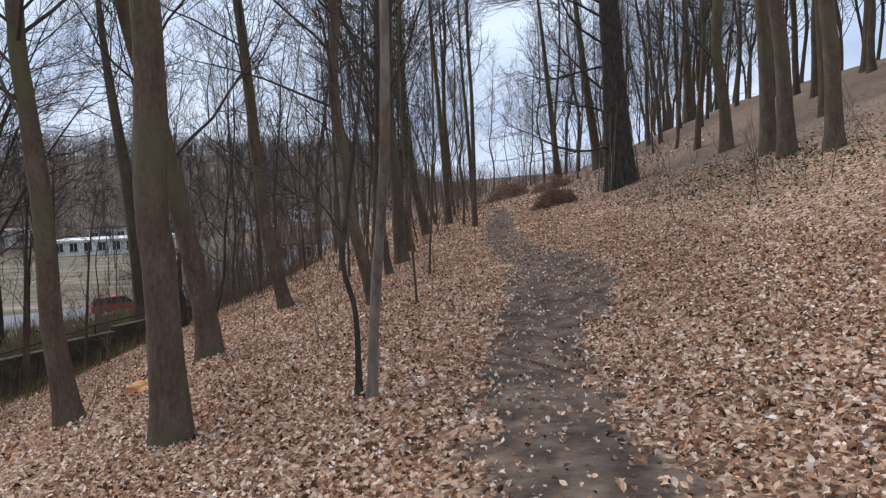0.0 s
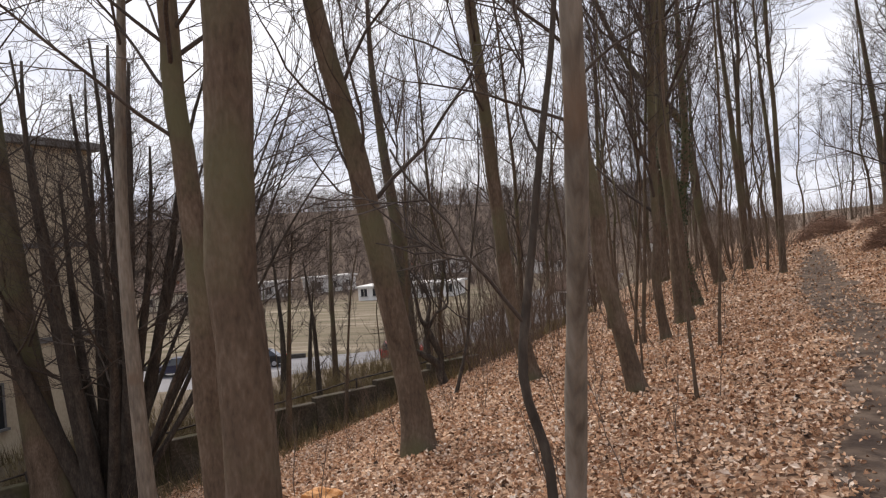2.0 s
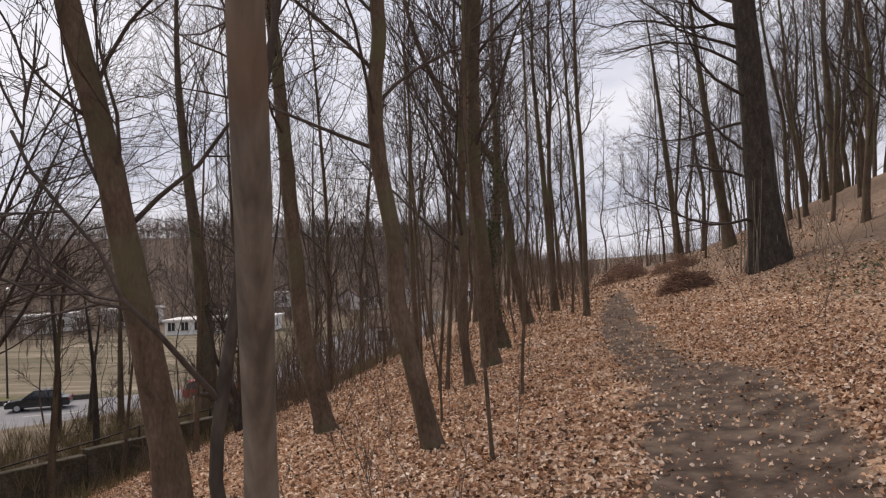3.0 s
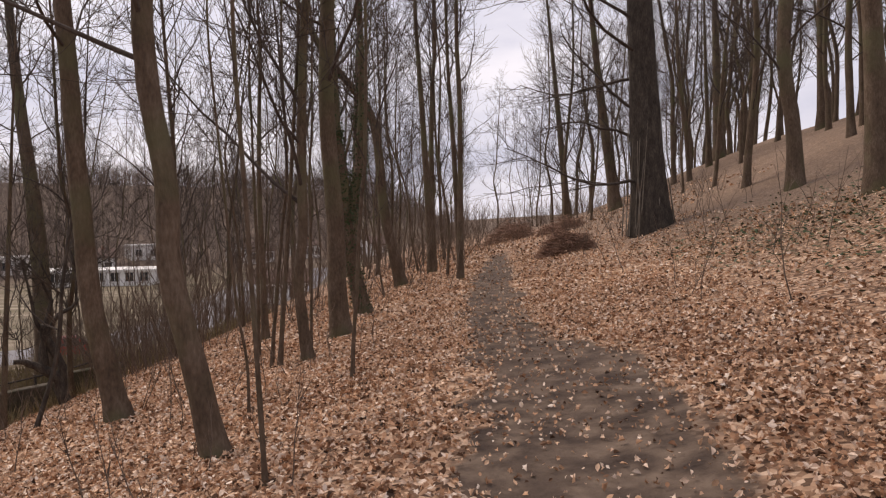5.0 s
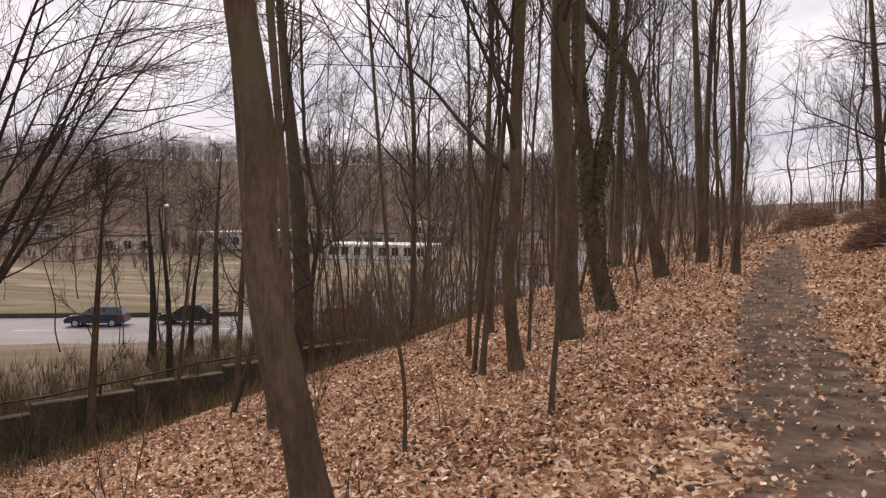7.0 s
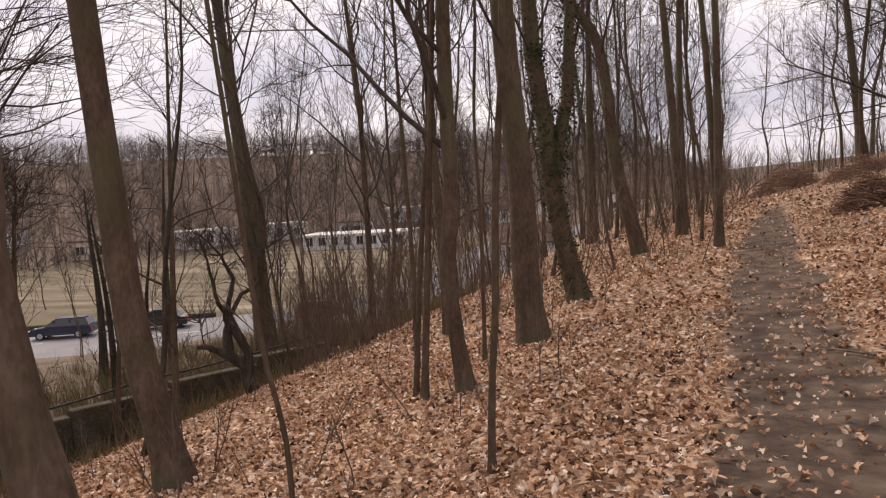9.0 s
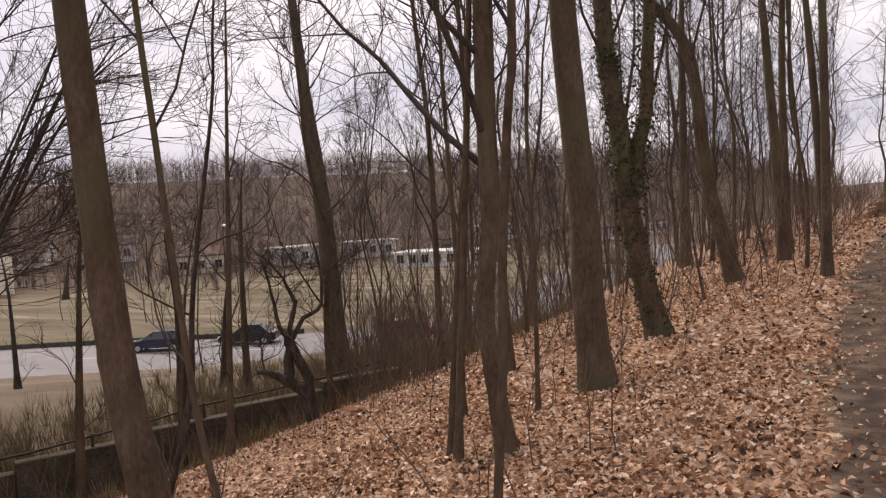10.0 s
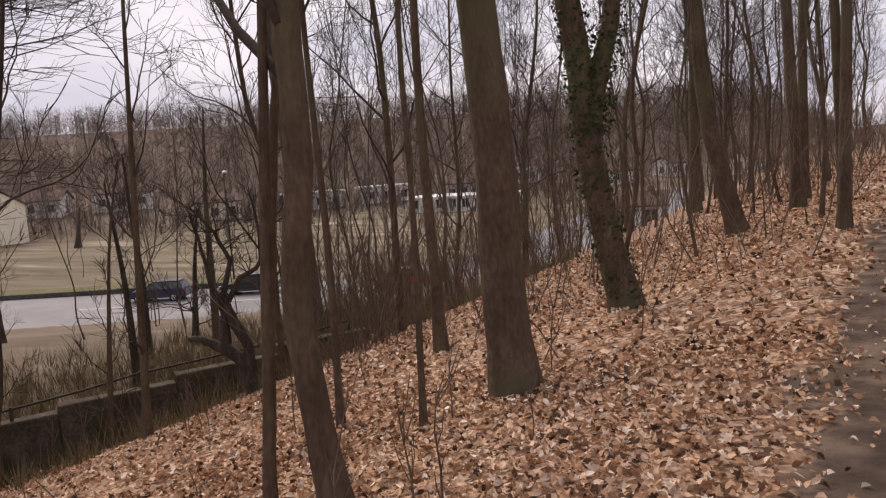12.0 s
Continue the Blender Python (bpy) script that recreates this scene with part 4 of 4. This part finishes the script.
def car(x, y, turn, body_paint, label, estate=True):
    root = new("car")
    tagged(root, label, "car")
    length, half = 4.4, 0.86
    low = [(-2.2, 0.28), (-2.24, 0.62), (-2.15, 0.86), (-1.0, 0.93), (1.0, 0.9), (2.0, 0.76), (2.2, 0.6), (2.22, 0.3)]
    cabin = [(-2.1 if estate else -1.7, 0.88), (-1.85 if estate else -1.1, 1.4), (0.1, 1.46), (0.45, 1.38), (1.12, 0.88)]

    def extrude(outline, width_low, width_top):
        bm = bmesh.new()
        zs = [p[1] for p in outline]
        z0, z1 = min(zs), max(zs)
        sides = []
        for s in (-1, 1):
            sides.append([bm.verts.new((px, s * (width_low + (width_top - width_low) * (pz - z0) / (z1 - z0)), pz)) for px, pz in outline])
        bm.faces.new(sides[0])
        bm.faces.new(sides[1][::-1])
        for k in range(len(outline)):
            bm.faces.new((sides[0][k], sides[1][k], sides[1][(k + 1) % len(outline)], sides[0][(k + 1) % len(outline)]))
        bmesh.ops.recalc_face_normals(bm, faces=bm.faces)
        bmesh.ops.bevel(bm, geom=list(bm.edges), offset=0.05, segments=2, affect="EDGES")
        return bm

    part("body", extrude(low, half, half - 0.02), body_paint, root)
    part("cabin", extrude(cabin, half - 0.04, half - 0.2), GLASS, root, "dark glazed cabin")
    solid("roof_panel", (-1.75 if estate else -1.0, 0.3, -0.62, 0.62, 1.43, 1.49), body_paint, root, bevel=0.02)
    for px in (-0.75, 0.35):
        for s in (-1, 1):
            solid("pillar", (px - 0.05, px + 0.05, s * 0.72 - 0.03, s * 0.72 + 0.03, 0.9, 1.4), body_paint, root)
    for s in (-1, 1):
        solid("headlight", (2.12, 2.23, s * 0.6 - 0.17, s * 0.6 + 0.17, 0.58, 0.72), LIGHT_GLASS, root, bevel=0.02)
        solid("tail_light", (-2.26, -2.16, s * 0.72 - 0.1, s * 0.72 + 0.1, 0.66, 0.86), RED, root, bevel=0.02)
    for px in (-1.35, 1.35):
        for s in (-1, 1):
            wheel = new("wheel")
            wheel.parent = root
            wheel.matrix_basis = pose(px, s * 0.78, 0.31)
            for name, r, w, mat in (("tyre", 0.31, 0.2, RUBBER), ("rim", 0.2, 0.215, RIM)):
                bm = bmesh.new()
                bmesh.ops.create_cone(bm, cap_ends=True, segments=20, radius1=r, radius2=r, depth=w)
                bmesh.ops.rotate(bm, verts=bm.verts, matrix=Matrix.Rotation(radians(90), 3, "X"))
                part(name, bm, mat, wheel)
    root.matrix_basis = pose(x, y, -7.95, 0, 0, turn)


car(-27.6, 61.2, 32, RED, "bright red estate car on the asphalt road")
car(-45.2, 53.5, 206, BLUE_BLACK, "dark blue estate car on the asphalt road")
car(-39.6, 57.2, 206, BLACK, "black hatchback car on the asphalt road", False)


def street_lamp(x, y):
    root = new("street_lamp")
    t = Tubes()
    t.tube([Vector((0, 0, -0.3)), Vector((0, 0, 4)), Vector((0, 0, 8.9))], [0.09, 0.075, 0.05], 8)
    t.mesh("pole", RAIL, root)
    a = Tubes()
    a.tube([Vector((0, 0, 8.8)), Vector((0.25, 0, 9.15)), Vector((0.75, 0, 9.25))], [0.045, 0.04, 0.04], 6)
    a.mesh("arm", RAIL, root)
    bm = bmesh.new()
    bmesh.ops.create_icosphere(bm, subdivisions=2, radius=1)
    bmesh.ops.scale(bm, vec=(0.42, 0.2, 0.14), verts=bm.verts)
    bmesh.ops.translate(bm, vec=(1.0, 0, 9.22), verts=bm.verts)
    part("lamp_head", bm, VAN_WHITE, root, "white lamp head")
    root.matrix_basis = pose(x, y, -8.0, 0, 0, -40)
    tagged(root, "tall grey street lamp with white head beside the road", "street lamp")


street_lamp(-46.5, 62.5)


# ---- things on the floor ----
def brush_pile(x, y, wide, high, count, seed):
    rng = random.Random(seed)
    sticks = Tubes()
    for _ in range(count):
        a, r = rng.uniform(0, 6.28), wide * math.sqrt(rng.random())
        lump = 0.75 + 0.5 * noise.noise(Vector((math.cos(a) * r * 1.5, math.sin(a) * r * 1.5, seed)))
        h = high * lump * math.sqrt(max(0.02, 1 - (r / wide) ** 2)) * rng.random() ** 0.5
        c = Vector((x + math.cos(a) * r, y + math.sin(a) * r * 0.85, 0))
        c.z = floor_z(c.x, c.y) + h
        b = rng.uniform(0, 6.28)
        d = Vector((math.cos(b), math.sin(b), rng.uniform(-0.35, 0.3))).normalized()
        length = rng.uniform(0.3, 0.85) * wide * 0.7
        line = wander(c - d * length / 2, d, length, 3, rng, 0.3, -0.03)
        r0 = rng.uniform(0.005, 0.014)
        sticks.tube(line, [r0, r0, r0 * 0.8, r0 * 0.5], 3)
    ob = sticks.mesh("brush_heap", BRUSH)
    return tagged(ob, "rounded heap of reddish-brown cut twigs beside the path", "brush pile", "heaps of cut branches")


brush_pile(3.75, 30.2, 0.85, 0.95, 1400, 1)
brush_pile(3.45, 50.0, 1.35, 1.35, 1200, 2)
brush_pile(5.8, 46.0, 1.2, 0.9, 900, 3)


def fallen_stick(x, y, turn, length, r):
    rng = random.Random(int(x * 100 + y * 10))
    d = Vector((math.cos(radians(turn)), math.sin(radians(turn)), 0))
    line = []
    for k in range(7):
        p = Vector((x, y, 0)) + d * (length * (k / 6 - 0.5)) + Vector((-d.y, d.x, 0)) * rng.uniform(-0.03, 0.03) * length
        p.z = floor_z(p.x, p.y) + r * 1.2 + 0.012
        line.append(p)
    t = Tubes()
    t.tube(line, [r * (1 - 0.09 * k) for k in range(7)], 6)
    tagged(t.mesh("fallen_stick", STICK), "thin pale fallen stick lying on the leaves", "stick", "fallen sticks")


for sx, sy, st, sl, sr in ((0.23, 7.55, 128, 0.8, 0.012), (0.9, 4.3, 35, 0.4, 0.008), (0.2, 7.4, 80, 0.5, 0.008), (1.3, 17.6, 140, 0.5, 0.014),
                           (-2.8, 11.3, 20, 0.9, 0.012), (2.3, 6.3, 60, 0.7, 0.01), (-1.6, 16.2, 110, 0.6, 0.01), (3.1, 9.0, 15, 0.8, 0.012),
                           (-0.4, 10.4, 50, 0.45, 0.008), (-3.2, 18.4, 140, 1.1, 0.014)):
    fallen_stick(sx, sy, st, sl, sr)


def crumpled(name, x, y, w, d, h, material, label, category):
    bm = bmesh.new()
    bmesh.ops.create_icosphere(bm, subdivisions=3, radius=1)
    for v in bm.verts:
        k = 1 + 0.35 * noise.noise(v.co * 2.3 + Vector((x, y, 0))) + 0.15 * noise.noise(v.co * 6)
        v.co = Vector((v.co.x * w * k, v.co.y * d * k, max(-0.2, v.co.z) * h * k))
    ob = part(name, bm, material)
    ob.matrix_basis = pose(x, y, floor_z(x, y) + 0.02)
    return tagged(ob, label, category)


crumpled("plastic_bag", -4.97, 10.75, 0.24, 0.16, 0.13, BAG, "crumpled orange plastic bag lying in the leaves", "litter")
crumpled("paper_scrap", -4.4, 9.83, 0.1, 0.07, 0.04, PAPER, "small crumpled white paper scrap among leaves", "litter")


def grass_tufts():
    rng = random.Random(31)
    verts, faces = [], []
    for _ in range(4200):
        y = rng.uniform(4, 38)
        x = wall_x(y) - 0.4 - abs(rng.gauss(0, 5.5)) if rng.random() < 0.85 else wall_x(y) + rng.uniform(0.3, 2.5)
        z = floor_z(x, y)
        for _ in range(9):
            a, h = rng.uniform(0, 6.28), rng.uniform(0.2, 0.6) * (1.7 if x < wall_x(y) - 1.0 else 1)
            o = Vector((math.cos(a), math.sin(a), 0))
            p = Vector((x, y, z)) + o * rng.uniform(0, 0.2)
            k = len(verts)
            side = Vector((-o.y, o.x, 0)) * 0.012
            verts += [p - side, p + side, p + o * h * 0.5 + Vector((0, 0, h))]
            faces.append((k, k + 1, k + 2))
    tagged(mesh_object("dry_grass", verts, faces, DRY_GRASS), "dry straw-coloured grass tufts along the wall", "grass", kind="stuff")


grass_tufts()


BRUSH_STEM = mottled("shoot_bark", ((0.36, (0.09, 0.065, 0.05)), (0.66, (0.2, 0.15, 0.115))), 5, 0.95, 0.2)


def undergrowth():
    """Thin bare shoots that stand in the litter, along the bank and below the wall."""
    rng = random.Random(41)
    t = Tubes()
    for _ in range(3500):
        pick = rng.random() * 3.0
        if pick > 2.2:
            y = rng.uniform(58, 110)
            x = rng.uniform(-7, 16)
        elif pick > 1.35:
            y = rng.uniform(25, 58)
            x = rng.uniform(max(road_x(y) + 7.5, 1.5 - (y - 10) * 0.66), -6.5)
        elif pick > 1:
            y = rng.uniform(36, 80)
            x = path_x(y) + rng.uniform(-4, 9)
        elif pick < 0.4:
            y = rng.uniform(24, 70)
            x = path_x(y) - rng.uniform(1.0, 7)
        elif pick < 0.75:
            y = rng.uniform(14, 40)
            x = wall_x(y) + rng.uniform(-7, 3)
        elif pick < 0.9:
            y = rng.uniform(8, 30)
            x = path_x(y) - rng.uniform(1.6, 9)
        else:
            y = rng.uniform(14, 45)
            x = path_x(y) + rng.uniform(2.2, 8)
        h = rng.uniform(0.4, 2.9 if pick < 0.4 else 1.7 if pick < 1 else 1.1 if pick < 1.35 else 3.2)
        if 0.75 < pick < 0.9:
            h *= 0.55
        line = wander(Vector((x, y, floor_z(x, y) - 0.03)), Vector((rng.uniform(-0.42, 0.42), rng.uniform(-0.42, 0.42), 1)), h, 4, rng, 0.22, 0.05)
        r = 0.004 + 0.004 * h
        t.tube(line, [r, r * 0.85, r * 0.7, r * 0.5, r * 0.3], 4, False)
        for _ in range(6):
            p, d = along(line, rng.uniform(0.25, 0.95))
            side = Vector((rng.uniform(-1, 1), rng.uniform(-1, 1), 0.5))
            t.tube(wander(p, d + side, h * 0.3, 2, rng, 0.2, 0.1), [r * 0.5, r * 0.4, r * 0.25], 3, False)
    tagged(t.mesh("undergrowth", BRUSH_STEM), "thin bare brown shoots standing in the leaf litter", "undergrowth", kind="stuff")


undergrowth()

# ---- fallen leaves ----
OUTLINE = ((0.0, -0.5), (0.16, -0.3), (0.46, -0.26), (0.3, -0.02), (0.5, 0.2), (0.2, 0.22), (0.0, 0.55),
           (-0.2, 0.22), (-0.5, 0.2), (-0.3, -0.02), (-0.46, -0.26), (-0.16, -0.3))


def leaf_shape(rng, size, lobed):
    """Corners and faces of one curled leaf, folded along its rib."""
    points = OUTLINE if lobed else OUTLINE[0:1] + ((0.28, -0.2), (0.3, 0.15), OUTLINE[6], (-0.3, 0.15), (-0.28, -0.2))
    fold, curl, twist = rng.uniform(0.15, 1.0), rng.uniform(-1.0, 1.4), rng.uniform(-0.9, 0.9)
    corners = [Vector((px * size, py * size, size * (abs(px) * fold + py * py * curl + px * py * twist))) for px, py in points]
    half = len(points) // 2
    rib = list(range(0, half + 1))
    other = [0] + list(range(len(points) - 1, half - 1, -1))
    return corners, (tuple(rib), tuple(reversed(other)))


def scatter_leaves():
    rng = random.Random(8)
    shapes = [leaf_shape(rng, 1.0, k % 3 == 0) for k in range(24)]
    litter_verts, litter_faces = [], []

    def lay(x, y, size):
        corners, faces = rng.choice(shapes)
        z = floor_z(x, y) + 0.008 + rng.random() * 0.035
        sx, sy = floor_z(x + 0.15, y) - floor_z(x - 0.15, y), floor_z(x, y + 0.15) - floor_z(x, y - 0.15)
        turn = Euler((sy / 0.3 + rng.gauss(0, 0.62), -sx / 0.3 + rng.gauss(0, 0.62), rng.uniform(0, 6.28))).to_matrix()
        k = len(litter_verts)
        c = Vector((x, y, z))
        litter_verts.extend(c + turn @ (v * size) for v in corners)
        litter_faces.extend(tuple(k + i for i in f) for f in faces)

    for x0, x1, y0, y1, per, s0, s1 in ((-4.2, 4.6, 2.2, 12, 700, 0.026, 0.066), (-4.2, 4.2, 12, 21, 700, 0.026, 0.066), (-10, -4.2, 5, 24, 250, 0.035, 0.075),
                                        (4.2, 9, 5, 24, 230, 0.035, 0.075), (-8, 8, 21, 34, 130, 0.05, 0.09), (-15, -10, 12, 27, 150, 0.045, 0.08), (-10, -8, 24, 30, 110, 0.05, 0.09), (-4, 12, 34, 55, 20, 0.09, 0.15)):
        for _ in range(int((x1 - x0) * (y1 - y0) * per)):
            x, y = rng.uniform(x0, x1), rng.uniform(y0, y1)
            if x < wall_x(y) + 0.4:
                continue
            share = path_share(x, y)
            patchy = 0.75 + 0.7 * noise.noise(Vector((x * 0.9, y * 0.9, 2)))
            thin = 1 - 0.65 * smooth(2.4, 5.0, x) * smooth(8, 15, y)
            if rng.random() < thin * max(0.12, 1 - 1.05 * share) * min(1, patchy + 0.35):
                lay(x, y, rng.uniform(s0, s1) * (1 - 0.1 * share))
    for _ in range(2000):
        y = rng.uniform(2.2, 26)
        x = path_x(y) + rng.uniform(-1.0, 1.5)
        if path_share(x, y) > 0.2:
            lay(x, y, rng.uniform(0.01, 0.036))
    root = mesh_object("leaf_litter", litter_verts, litter_faces, LEAF, smooth_faces=False)
    tagged(root, "thick tan and russet carpet of fallen leaves", "leaf litter", kind="stuff")
    meshes = []
    for corners, faces in shapes[:8]:
        me = bpy.data.meshes.new("leaf")
        me.from_pydata([tuple(v * 0.047) for v in corners], [], faces)
        me.materials.append(LEAF)
        meshes.append(me)
    for _ in range(300):
        x, y = rng.uniform(-2.6, 1.1), rng.uniform(14.6, 18.2)
        ob = new("leaf", rng.choice(meshes))
        ob.parent = root
        ob.matrix_basis = pose(x, y, floor_z(x, y) + 0.035, rng.gauss(0, 18), rng.gauss(-12, 18), rng.uniform(0, 360))


scatter_leaves()


def ground_ivy():
    rng = random.Random(14)
    verts, faces = [], []
    for _ in range(2600):
        x, y = rng.gauss(7.2, 1.6), rng.gauss(20, 3.2)
        if x < 4.4:
            continue
        c = Vector((x, y, floor_z(x, y) + rng.uniform(0.03, 0.1)))
        t = Vector((rng.uniform(-1, 1), rng.uniform(-1, 1), rng.uniform(-0.3, 0.3))).normalized()
        u = t.cross(Vector((rng.uniform(-0.4, 0.4), rng.uniform(-0.4, 0.4), 1))).normalized()
        k, s = len(verts), rng.uniform(0.025, 0.06)
        verts += [c - t * s, c + u * s * 0.8, c + t * s, c - u * s * 0.8]
        faces.append((k, k + 1, k + 2, k + 3))
    tagged(mesh_object("ground_ivy", verts, faces, IVY), "sparse dark green ivy creeping through the leaves", "ivy", kind="stuff")


ground_ivy()
